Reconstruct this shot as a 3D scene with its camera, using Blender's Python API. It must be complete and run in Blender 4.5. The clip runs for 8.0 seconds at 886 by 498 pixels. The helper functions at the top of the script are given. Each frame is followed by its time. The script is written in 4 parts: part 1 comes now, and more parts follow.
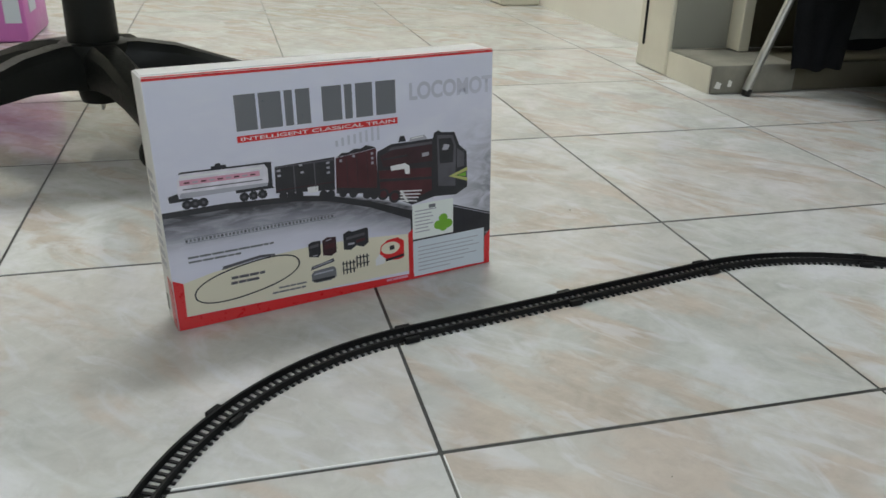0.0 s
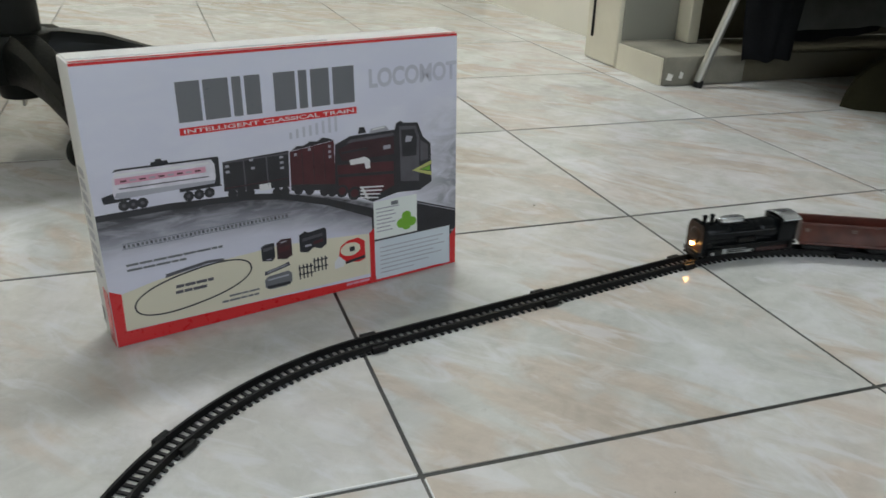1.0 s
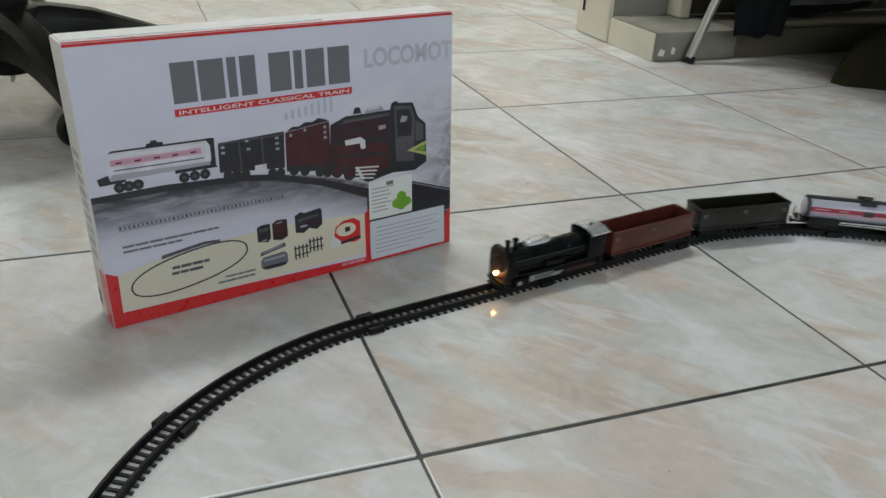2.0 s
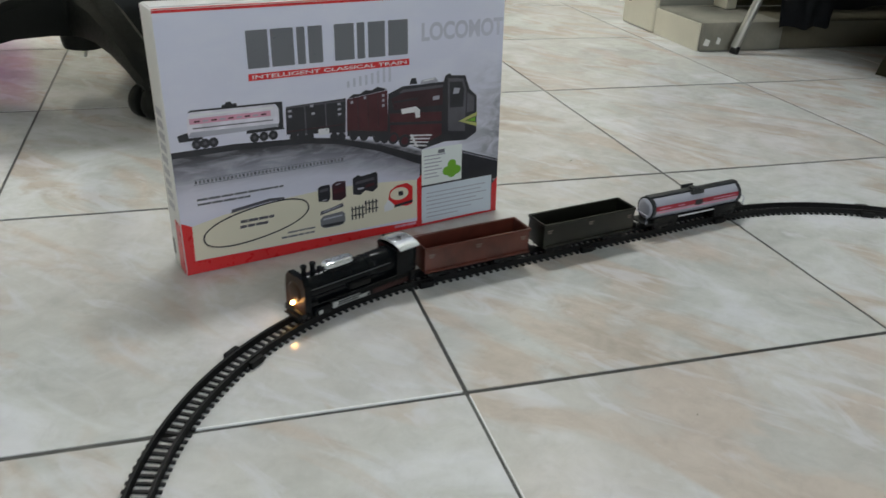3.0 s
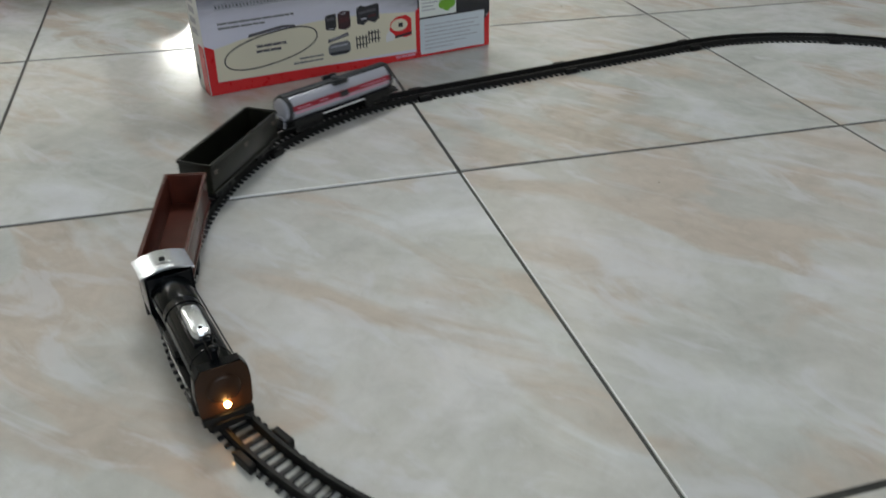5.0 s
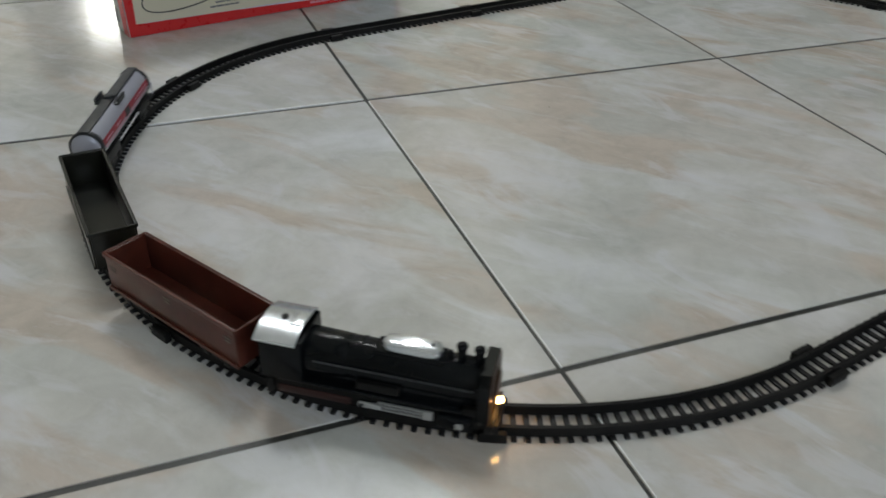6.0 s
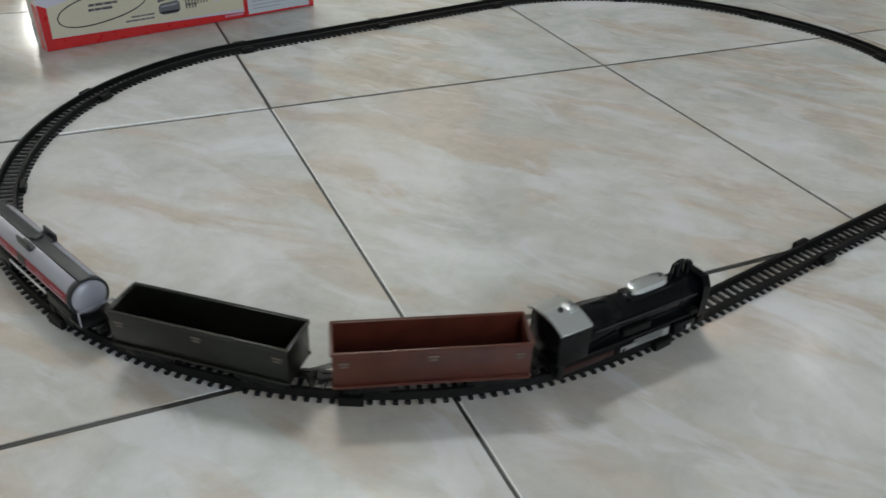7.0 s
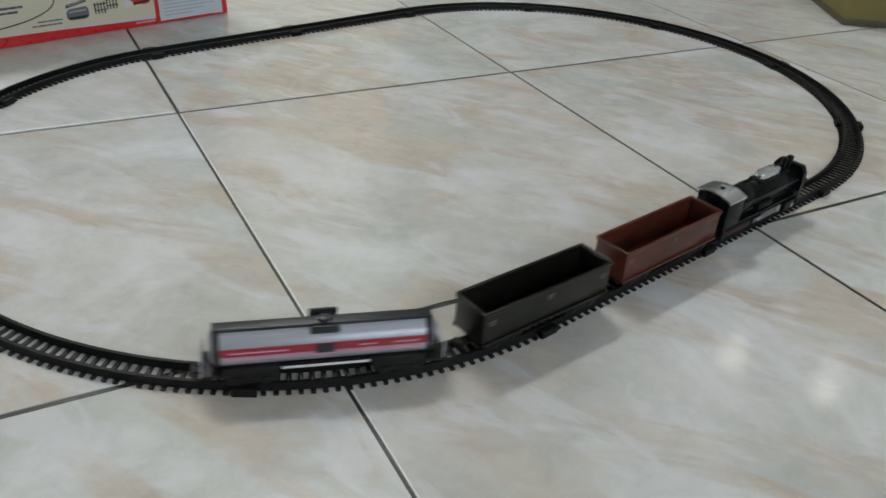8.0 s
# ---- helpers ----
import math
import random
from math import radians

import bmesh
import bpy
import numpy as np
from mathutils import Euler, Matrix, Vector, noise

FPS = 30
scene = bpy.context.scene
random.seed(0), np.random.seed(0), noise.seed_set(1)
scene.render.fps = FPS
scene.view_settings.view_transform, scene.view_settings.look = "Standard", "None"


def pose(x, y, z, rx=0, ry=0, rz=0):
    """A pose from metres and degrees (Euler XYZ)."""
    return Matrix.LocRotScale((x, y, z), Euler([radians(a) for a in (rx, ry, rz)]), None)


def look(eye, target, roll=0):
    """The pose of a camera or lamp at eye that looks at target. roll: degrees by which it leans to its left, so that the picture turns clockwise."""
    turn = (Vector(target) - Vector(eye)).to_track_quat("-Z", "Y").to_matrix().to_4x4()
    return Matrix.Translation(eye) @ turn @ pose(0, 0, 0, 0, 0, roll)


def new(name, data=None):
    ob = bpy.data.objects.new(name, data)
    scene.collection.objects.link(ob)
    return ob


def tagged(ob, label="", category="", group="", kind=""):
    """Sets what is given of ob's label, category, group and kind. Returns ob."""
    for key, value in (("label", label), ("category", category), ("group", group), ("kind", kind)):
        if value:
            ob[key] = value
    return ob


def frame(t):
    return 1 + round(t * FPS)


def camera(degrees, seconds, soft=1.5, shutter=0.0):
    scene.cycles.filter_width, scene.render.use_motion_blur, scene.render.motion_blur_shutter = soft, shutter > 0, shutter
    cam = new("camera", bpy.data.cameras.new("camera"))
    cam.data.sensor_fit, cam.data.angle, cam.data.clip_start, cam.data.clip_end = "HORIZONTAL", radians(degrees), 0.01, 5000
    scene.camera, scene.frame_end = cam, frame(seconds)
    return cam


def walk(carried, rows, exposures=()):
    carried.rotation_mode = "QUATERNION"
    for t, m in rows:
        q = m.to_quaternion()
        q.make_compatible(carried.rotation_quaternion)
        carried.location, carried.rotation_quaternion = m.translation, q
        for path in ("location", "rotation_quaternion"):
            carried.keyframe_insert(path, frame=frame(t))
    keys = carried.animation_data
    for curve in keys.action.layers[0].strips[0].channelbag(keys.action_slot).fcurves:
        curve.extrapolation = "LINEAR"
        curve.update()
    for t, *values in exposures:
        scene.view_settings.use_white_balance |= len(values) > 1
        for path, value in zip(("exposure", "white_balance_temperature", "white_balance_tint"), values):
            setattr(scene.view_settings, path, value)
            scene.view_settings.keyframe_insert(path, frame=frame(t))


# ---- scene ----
cam = camera(56.66, 8.0, 1.5, 0.4)
PATH = [
    (0, (-0.1343, -0.4954, 0.3983), (0.3363, 1.2714, -0.4125), 1.34),
    (0.5, (-0.1380, -0.4560, 0.3776), (0.4043, 1.2960, -0.4201), 1.45),
    (1, (-0.1438, -0.4317, 0.3724), (0.4695, 1.2916, -0.4363), 1.98),
    (1.2, (-0.1441, -0.4245, 0.3683), (0.4929, 1.2822, -0.4572), 2.12),
    (2.3, (-0.1544, -0.4357, 0.3829), (0.4755, 1.2505, -0.4889), 2.32),
    (2.5, (-0.1582, -0.4475, 0.3804), (0.4470, 1.2511, -0.4847), 2.54),
    (3, (-0.1774, -0.4832, 0.3734), (0.3652, 1.2277, -0.5089), 2.68),
    (3.5, (-0.1900, -0.5179, 0.3742), (0.2990, 1.1959, -0.5334), 2.10),
    (4, (-0.2037, -0.5584, 0.3743), (0.2582, 1.1404, -0.5748), 1.60),
    (4.5, (-0.2024, -0.6039, 0.3477), (0.2463, 1.0726, -0.6463), 0.87),
    (5, (-0.2018, -0.6192, 0.3252), (0.2900, 1.0047, -0.7336), 0.88),
    (5.2, (-0.2045, -0.6354, 0.3123), (0.3127, 0.9798, -0.7478), 1.21),
    (6.3, (-0.1870, -0.7282, 0.3203), (0.4534, 0.8037, -0.7948), 2.13),
    (6.5, (-0.1796, -0.7437, 0.3277), (0.4754, 0.7862, -0.7815), 2.17),
    (7, (-0.1639, -0.7772, 0.3376), (0.5500, 0.7451, -0.7454), 2.66),
    (7.5, (-0.1525, -0.8026, 0.3417), (0.6321, 0.6987, -0.7216), 3.40),
    (8, (-0.1472, -0.8106, 0.3406), (0.7078, 0.6602, -0.7110), 4.51),
]
LIGHTNESS = [(0.0, 0.0), (1.0, 0.0), (4.0, -0.04), (5.0, -0.18), (6.5, -0.36), (7.0, -0.11), (7.5, -0.03), (8.0, -0.02)]
walk(cam, [(t, look(eye, target, roll)) for t, eye, target, roll in PATH], LIGHTNESS)

# ---------------------------------------------------------------- light
world = bpy.data.worlds.new("world")
scene.world = world
world.use_nodes = True
wn = world.node_tree.nodes
sky = wn.new("ShaderNodeTexSky")
sky.sky_type, sky.sun_disc = "NISHITA", False
sky.sun_elevation, sky.sun_rotation = radians(40), radians(200)
world.node_tree.links.new(sky.outputs[0], wn["Background"].inputs[0])
wn["Background"].inputs[1].default_value = 0.1


def area_lamp(name, m, sx, sy, watts, colour):
    data = bpy.data.lights.new(name, "AREA")
    data.shape, data.size, data.size_y, data.energy, data.color = "RECTANGLE", sx, sy, watts, colour
    ob = new(name, data)
    ob.matrix_world = m
    return ob


area_lamp("ceiling_tube_light", look((0.22, 1.36, 2.70), (0.22, 1.36, 0)), 1.00, 0.30, 39, (0.945, 0.985, 0.985))
area_lamp("back_window_light", look((0.45, -2.90, 1.60), (0.2, 0.3, 0.3)), 1.9, 1.3, 32, (0.83, 0.92, 1.0))
area_lamp("far_window_light", look((-0.33, 5.12, 1.465), (-0.3, 0, 0.6)), 0.25, 0.15, 3.2, (0.97, 1.0, 0.94))
# Unseen lamp added to brighten the far wall and far floor.
area_lamp("far_fill_light", look((-2.15, 3.45, 2.70), (-1.6, 3.3, 0)), 1.2, 0.4, 32, (1.0, 0.99, 0.95))
area_lamp("ceiling_bulb_light", look((3.45, 1.75, 2.70), (3.0, 1.5, 0)), 0.12, 0.12, 0.5, (1.0, 0.97, 0.92))
area_lamp("ceiling_bulb_light", look((3.75, 1.30, 2.70), (3.2, 1.0, 0)), 0.12, 0.12, 0.5, (1.0, 0.97, 0.92))


# ---------------------------------------------------------------- materials
class Nodes:
    """A material with its node tree at hand."""

    def __init__(self, name, rough=0.5, metal=0.0, colour=(0.5, 0.5, 0.5), spec=0.5):
        self.mat = bpy.data.materials.new(name)
        self.mat.use_nodes = True
        self.t = self.mat.node_tree
        self.b = self.t.nodes["Principled BSDF"]
        self.b.inputs["Roughness"].default_value = rough
        self.b.inputs["Metallic"].default_value = metal
        self.b.inputs["Base Color"].default_value = (*colour, 1)
        self.b.inputs["Specular IOR Level"].default_value = spec

    def node(self, kind, **values):
        n = self.t.nodes.new(kind)
        for k, v in values.items():
            n.inputs[k].default_value = v
        return n

    def link(self, a, b):
        self.t.links.new(a, b)

    def coords(self, scale=(1, 1, 1), turn=0.0, per_object=0.0):
        """Object coordinates, turned and scaled, shifted piece by piece."""
        c = self.node("ShaderNodeTexCoord")
        m = self.node("ShaderNodeMapping")
        m.inputs["Scale"].default_value = scale
        out = c.outputs["Object"]
        if per_object:
            info = self.node("ShaderNodeObjectInfo")
            mul = self.node("ShaderNodeVectorMath")
            mul.operation = "MULTIPLY_ADD"
            self.link(info.outputs["Random"], mul.inputs[0])
            mul.inputs[1].default_value = (per_object, per_object * 1.7, per_object * 0.6)
            self.link(out, mul.inputs[2])
            out = mul.outputs[0]
        if turn:
            spin = self.node("ShaderNodeMapping")
            spin.inputs["Rotation"].default_value = (0, 0, radians(turn))
            self.link(out, spin.inputs["Vector"])
            out = spin.outputs["Vector"]
        self.link(out, m.inputs["Vector"])
        return m.outputs["Vector"]

    def noise(self, vec, scale, detail=4.0, rough=0.55, distort=0.0):
        n = self.node("ShaderNodeTexNoise", Scale=scale, Detail=detail, Roughness=rough, Distortion=distort)
        self.link(vec, n.inputs["Vector"])
        return n.outputs[0]

    def ramp(self, fac, stops):
        r = self.node("ShaderNodeValToRGB")
        e = r.color_ramp.elements
        while len(e) < len(stops):
            e.new(0.5)
        for el, (p, c) in zip(e, stops):
            el.position, el.color = p, (*c, 1) if len(c) == 3 else c
        self.link(fac, r.inputs[0])
        return r.outputs[0]

    def mix(self, fac, a, b):
        m = self.node("ShaderNodeMix")
        m.data_type = "RGBA"
        for sock, v in ((m.inputs[0], fac), (m.inputs[6], a), (m.inputs[7], b)):
            if isinstance(v, (float, int)):
                sock.default_value = v
            elif isinstance(v, tuple):
                sock.default_value = (*v, 1)
            else:
                self.link(v, sock)
        return m.outputs[2]

    def bump(self, height, strength=0.2, distance=0.001):
        b = self.node("ShaderNodeBump", Strength=strength, Distance=distance)
        self.link(height, b.inputs["Height"])
        self.link(b.outputs[0], self.b.inputs["Normal"])


def grey(v):
    return (v, v, v)


def worn(name, colour, rough=0.5, metal=0.0, vary=0.25, scale=60.0, bump=0.15, depth=0.0004, spec=0.5, sheen=0.1):
    """A plain surface with blotches, fine grain and uneven gloss."""
    n = Nodes(name, rough, metal, colour, spec)
    v = n.coords()
    big, fine = n.noise(v, scale * 0.25, 3), n.noise(v, scale * 4, 5, 0.65)
    dark = tuple(c * (1 - vary) for c in colour)
    light = tuple(min(1, c * (1 + vary)) for c in colour)
    n.link(n.mix(n.ramp(fine, [(0.3, grey(0)), (0.8, grey(0.5))]), n.ramp(big, [(0.3, dark), (0.7, light)]), colour), n.b.inputs["Base Color"])
    n.link(n.ramp(fine, [(0.25, grey(max(0.03, rough - sheen))), (0.8, grey(min(1, rough + sheen)))]), n.b.inputs["Roughness"])
    if bump:
        n.bump(fine, bump, depth)
    return n.mat


def tile_material():
    n = Nodes("marbled_tile", 0.2)
    v = n.coords((1, 1, 1), 0, 7.0)
    streak = n.coords((1.0, 2.5, 1.0), 50, 9.0)
    base = n.ramp(n.noise(v, 6.5, 6, 0.6, 0.8), [(0.32, (0.465, 0.472, 0.452)), (0.50, (0.565, 0.578, 0.56)), (0.66, (0.68, 0.69, 0.71))])
    warm = n.ramp(n.noise(streak, 3.9, 5, 0.54, 1.2), [(0.505, grey(0)), (0.60, grey(1.0))])
    grain = n.ramp(n.noise(streak, 15.0, 5, 0.64, 0.8), [(0.35, grey(0)), (0.70, grey(0.9))])
    veil = n.ramp(n.noise(v, 2.6, 3), [(0.42, grey(0)), (0.66, grey(0.9))])
    c = n.mix(warm, base, n.mix(grain, (0.570, 0.508, 0.448), (0.462, 0.405, 0.350)))
    c = n.mix(veil, c, n.mix(0.55, c, (0.60, 0.54, 0.50)))
    frost = n.ramp(n.noise(streak, 11.0, 6, 0.65, 1.0), [(0.56, grey(0)), (0.72, grey(0.5))])
    c = n.mix(frost, c, (0.70, 0.72, 0.74))
    mottle = n.ramp(n.noise(v, 38.0, 7, 0.68, 0.6), [(0.30, grey(0.89)), (0.50, grey(0.99)), (0.72, grey(1.07))])
    mul = n.node("ShaderNodeMix")
    mul.data_type, mul.blend_type = "RGBA", "MULTIPLY"
    mul.inputs[0].default_value = 1.0
    n.link(c, mul.inputs[6])
    n.link(mottle, mul.inputs[7])
    c = mul.outputs[2]
    pale = n.ramp(n.noise(streak, 8.0, 6, 0.6, 1.6), [(0.54, grey(0)), (0.64, grey(0.55))])
    c = n.mix(pale, c, (0.66, 0.665, 0.70))
    dirt = n.ramp(n.noise(v, 130.0, 4, 0.7), [(0.66, grey(0)), (0.78, grey(0.28))])
    c = n.mix(dirt, c, (0.30, 0.28, 0.25))
    n.link(c, n.b.inputs["Base Color"])
    n.link(n.ramp(n.noise(v, 9.0, 4), [(0.3, grey(0.09)), (0.75, grey(0.17))]), n.b.inputs["Roughness"])
    n.bump(n.noise(v, 34.0, 4, 0.6), 0.08, 0.0010)
    return n.mat


def print_material():
    """The cover's printed sky and ground: pale lavender sky, a dark curved track bed that fades into pale ground, grey crags at one side."""
    n = Nodes("printed_cover", 0.32)
    c = n.node("ShaderNodeTexCoord")
    sep = n.node("ShaderNodeSeparateXYZ")
    n.link(c.outputs["Object"], sep.inputs[0])

    def calc(operation, *values):
        m = n.node("ShaderNodeMath")
        m.operation = operation
        for sock, v in zip(m.inputs, values):
            if isinstance(v, (int, float)):
                sock.default_value = v
            else:
                n.link(v, sock)
        return m.outputs[0]

    x, z = sep.outputs[0], sep.outputs[2]
    bend = calc("MAXIMUM", calc("SUBTRACT", x, 0.09), 0.0)
    over = calc("SUBTRACT", z, calc("SUBTRACT", 0.118, calc("MULTIPLY", calc("MULTIPLY", bend, bend), 1.2)))
    v = n.coords((1, 1, 2.2))
    sky = n.ramp(calc("MULTIPLY", z, 4.0), [(0.36, (0.655, 0.655, 0.746)), (0.50, (0.610, 0.610, 0.712)), (0.66, (0.621, 0.627, 0.746)), (1.0, (0.650, 0.667, 0.791))])
    cloud = n.ramp(n.noise(v, 16, 5, 0.6, 0.5), [(0.42, grey(0)), (0.72, grey(0.55))])
    sky = n.mix(cloud, sky, (0.712, 0.723, 0.800))
    side = n.ramp(calc("MULTIPLY", x, 2.8), [(0.80, grey(0)), (0.97, grey(1.0))])
    low = n.ramp(calc("MULTIPLY", z, 4.0), [(0.38, grey(1.0)), (0.56, grey(0.75)), (0.74, grey(0.0))])
    crag = n.ramp(n.noise(v, 26, 6, 0.65, 0.8), [(0.38, grey(0.12)), (0.62, grey(0.85))])
    sky = n.mix(calc("MULTIPLY", calc("MULTIPLY", side, low), crag), sky, (0.170, 0.175, 0.190))
    ground = n.ramp(calc("MULTIPLY_ADD", over, 16.0, 1.0), [(0.10, (0.644, 0.644, 0.757)), (0.40, (0.554, 0.554, 0.650)), (0.62, (0.300, 0.300, 0.355)), (0.80, (0.130, 0.130, 0.155)), (0.95, (0.035, 0.035, 0.042))])
    drift = n.ramp(n.noise(n.coords((1, 1, 4.0)), 30, 5, 0.6, 0.6), [(0.45, grey(0)), (0.75, grey(0.4))])
    ground = n.mix(drift, ground, (0.678, 0.678, 0.768))
    n.link(n.mix(n.ramp(calc("MULTIPLY_ADD", over, 250.0, 0.5), [(0.0, grey(0)), (1.0, grey(1.0))]), ground, sky), n.b.inputs["Base Color"])
    n.bump(n.noise(v, 40, 3), 0.06, 0.001)
    return n.mat


def grout_material():
    n = Nodes("uneven_dark_grout", 0.4)
    v = n.coords()
    c = n.ramp(n.noise(v, 9.0, 6, 0.7), [(0.36, (0.012, 0.013, 0.012)), (0.52, (0.035, 0.037, 0.034)), (0.68, (0.115, 0.115, 0.105))])
    speck = n.ramp(n.noise(v, 160.0, 4, 0.7), [(0.52, grey(0)), (0.70, grey(0.7))])
    n.link(n.mix(speck, c, (0.012, 0.012, 0.012)), n.b.inputs["Base Color"])
    n.bump(n.noise(v, 300.0, 4), 0.3, 0.0006)
    return n.mat


M = {}
M["tile"] = tile_material()
M["grout"] = grout_material()
M["wall"] = worn("cream_wall_paint", (0.74, 0.72, 0.63), 0.7, 0, 0.10, 8, 0.1, 0.001)
M["ceiling"] = worn("white_ceiling_paint", (0.84, 0.84, 0.80), 0.8, 0, 0.05, 6, 0.1, 0.001)
M["post"] = worn("cream_gloss_paint", (0.62, 0.59, 0.48), 0.4, 0, 0.18, 14, 0.2, 0.001)
M["concrete"] = worn("grey_concrete", (0.20, 0.19, 0.155), 0.8, 0, 0.4, 30, 0.5, 0.002)
M["panel"] = worn("grey_beige_panel", (0.27, 0.265, 0.225), 0.6, 0, 0.15, 10)
# Brown boards; also darkens the plinth end where shade falls on it.
M["dark_wood_and_shade"] = worn("dark_brown_board_and_shade", (0.085, 0.075, 0.048), 0.6, 0, 0.3, 20)
M["chip"] = worn("white_plaster", (0.75, 0.74, 0.70), 0.8, 0, 0.1, 60)
M["black_plastic"] = worn("black_moulded_plastic", (0.010, 0.010, 0.010), 0.45, 0, 0.25, 60, 0.12, spec=0.25, sheen=0.025)
M["chair_plastic"] = worn("black_grained_plastic", (0.009, 0.010, 0.008), 0.52, 0, 0.25, 40, 0.3, spec=0.25)
M["track"] = worn("black_track_plastic", (0.008, 0.008, 0.008), 0.50, 0, 0.3, 150, 0.2, 0.0002, spec=0.2)
M["sleeper"] = worn("dark_grey_track_plastic", (0.013, 0.013, 0.014), 0.36, 0, 0.3, 200, 0.10, 0.0002, spec=0.35, sheen=0.05)
M["loco_black"] = worn("glossy_black_plastic", (0.004, 0.005, 0.006), 0.22, 0, 0.4, 90, 0.04, 0.0002, spec=0.18, sheen=0.025)
M["loco_brown"] = worn("smoky_brown_plastic", (0.038, 0.017, 0.008), 0.38, 0, 0.2, 120, 0.0, spec=0.3)
M["silver"] = worn("silver_plated_plastic", (0.70, 0.74, 0.78), 0.24, 0.85, 0.04, 60, 0.0, 0.0002, sheen=0.025)
M["dark_red"] = worn("dark_red_plastic", (0.028, 0.006, 0.005), 0.4, 0, 0.2, 120)
M["wagon_brown"] = worn("oxide_red_plastic", (0.084, 0.021, 0.013), 0.30, 0, 0.38, 160, 0.10, 0.0002, spec=0.5, sheen=0.025)
M["wagon_green"] = worn("olive_black_plastic", (0.0090, 0.0095, 0.0062), 0.30, 0, 0.45, 160, 0.10, 0.0002, spec=0.42, sheen=0.025)
M["tank"] = worn("pearl_silver_plastic", (0.38, 0.39, 0.455), 0.30, 0.15, 0.03, 60, 0.02, 0.0002, sheen=0.025)
M["stripe_red"] = worn("printed_red_stripe", (0.32, 0.018, 0.036), 0.4, 0, 0.1, 140, 0)
M["stripe_pink"] = worn("printed_pink_line", (0.62, 0.30, 0.40), 0.4, 0, 0.1, 140, 0)
M["walkway"] = worn("slate_grey_plastic", (0.020, 0.023, 0.027), 0.45, 0, 0.3, 140)
M["rod"] = worn("dull_silver_plastic", (0.42, 0.43, 0.43), 0.35, 0.4, 0.1, 60, 0.0)
M["fitting"] = worn("sooty_black_plastic", (0.005, 0.005, 0.005), 0.5, 0, 0.3, 90, 0.05, 0.0002, spec=0.2)
# Pale cement; also paints the glint along another joint.
M["pale_grout_and_glint"] = worn("pale_cement_and_glint", (0.85, 0.86, 0.86), 0.25, 0, 0.12, 60, 0.2)
# Dark olive of the mound that stands for shade under the bench.
M["olive_shade"] = worn("dark_olive_shade", (0.020, 0.019, 0.010), 0.95, 0, 0.3, 30, 0.5, 0.002, spec=0.1)
M["mark"] = worn("faded_white_print", (0.15, 0.12, 0.10), 0.5, 0, 0.3, 200, 0)
M["cover"] = print_material()
M["box_red"] = worn("printed_red_card", (0.62, 0.024, 0.028), 0.32, 0, 0.06, 30, 0.05)
M["box_white"] = worn("white_card", (0.70, 0.70, 0.70), 0.5, 0, 0.05, 30, 0.08)
M["cream"] = worn("printed_cream", (0.69, 0.65, 0.52), 0.35, 0, 0.05, 20, 0)
M["ink_grey"] = worn("printed_grey_ink", (0.15, 0.156, 0.172), 0.35, 0, 0.06, 40, 0)
M["ink_dark"] = worn("printed_dark_ink", (0.024, 0.024, 0.030), 0.35, 0, 0.22, 200, 0)
M["ink_slate"] = worn("printed_slate_ink", (0.090, 0.088, 0.105), 0.35, 0, 0.22, 200, 0)
M["ink_haze"] = worn("printed_pale_grey_ink", (0.37, 0.37, 0.43), 0.35, 0, 0.12, 40, 0)
M["ink_wine"] = worn("printed_wine_ink", (0.040, 0.016, 0.022), 0.35, 0, 0.25, 200, 0)
M["ink_faint"] = worn("printed_faint_ink", (0.50, 0.51, 0.60), 0.35, 0, 0.15, 40, 0)
M["ink_pearl"] = worn("printed_pearl_ink", (0.66, 0.64, 0.71), 0.35, 0, 0.22, 200, 0)
M["ink_maroon"] = worn("printed_maroon_ink", (0.066, 0.016, 0.022), 0.35, 0, 0.22, 200, 0)
M["ink_white"] = worn("printed_white_ink", (0.68, 0.68, 0.70), 0.35, 0, 0.05, 60, 0)
M["ink_yellow"] = worn("printed_yellow_ink", (0.45, 0.46, 0.16), 0.35, 0, 0.1, 60, 0)
M["ink_green"] = worn("printed_green_ink", (0.17, 0.40, 0.035), 0.35, 0, 0.1, 60, 0)
M["label"] = worn("pale_blue_label_paper", (0.60, 0.66, 0.72), 0.5, 0, 0.04, 40, 0)
M["sticker"] = worn("white_sticker_paper", (0.73, 0.77, 0.75), 0.4, 0, 0.04, 40, 0)
M["pink"] = worn("pink_plastic", (0.60, 0.17, 0.52), 0.4, 0, 0.12, 10, 0.05)
M["steel"] = worn("brushed_grey_steel", (0.42, 0.42, 0.39), 0.38, 0.8, 0.12, 60)
M["cloth"] = worn("dark_navy_cloth", (0.010, 0.011, 0.014), 0.9, 0, 0.3, 80, 0.5, 0.001)
M["grey_cloth"] = worn("grey_cloth", (0.19, 0.20, 0.185), 0.85, 0, 0.2, 80, 0.4, 0.001)
M["carton"] = worn("mustard_carton", (0.20, 0.165, 0.05), 0.6, 0, 0.15, 14, 0.15)


def glow_material(name, colour, strength):
    n = Nodes(name, 0.3, 0, colour)
    n.b.inputs["Emission Color"].default_value = (*colour, 1)
    n.b.inputs["Emission Strength"].default_value = strength
    return n.mat


M["headlight"] = glow_material("warm_headlight_bulb", (1.0, 0.50, 0.14), 60.0)
M["lit_diffuser"] = glow_material("frosted_lit_diffuser", (1.0, 0.98, 0.94), 1.5)
M["daylight"] = glow_material("bright_sky_backdrop", (0.95, 0.97, 1.0), 4.0)


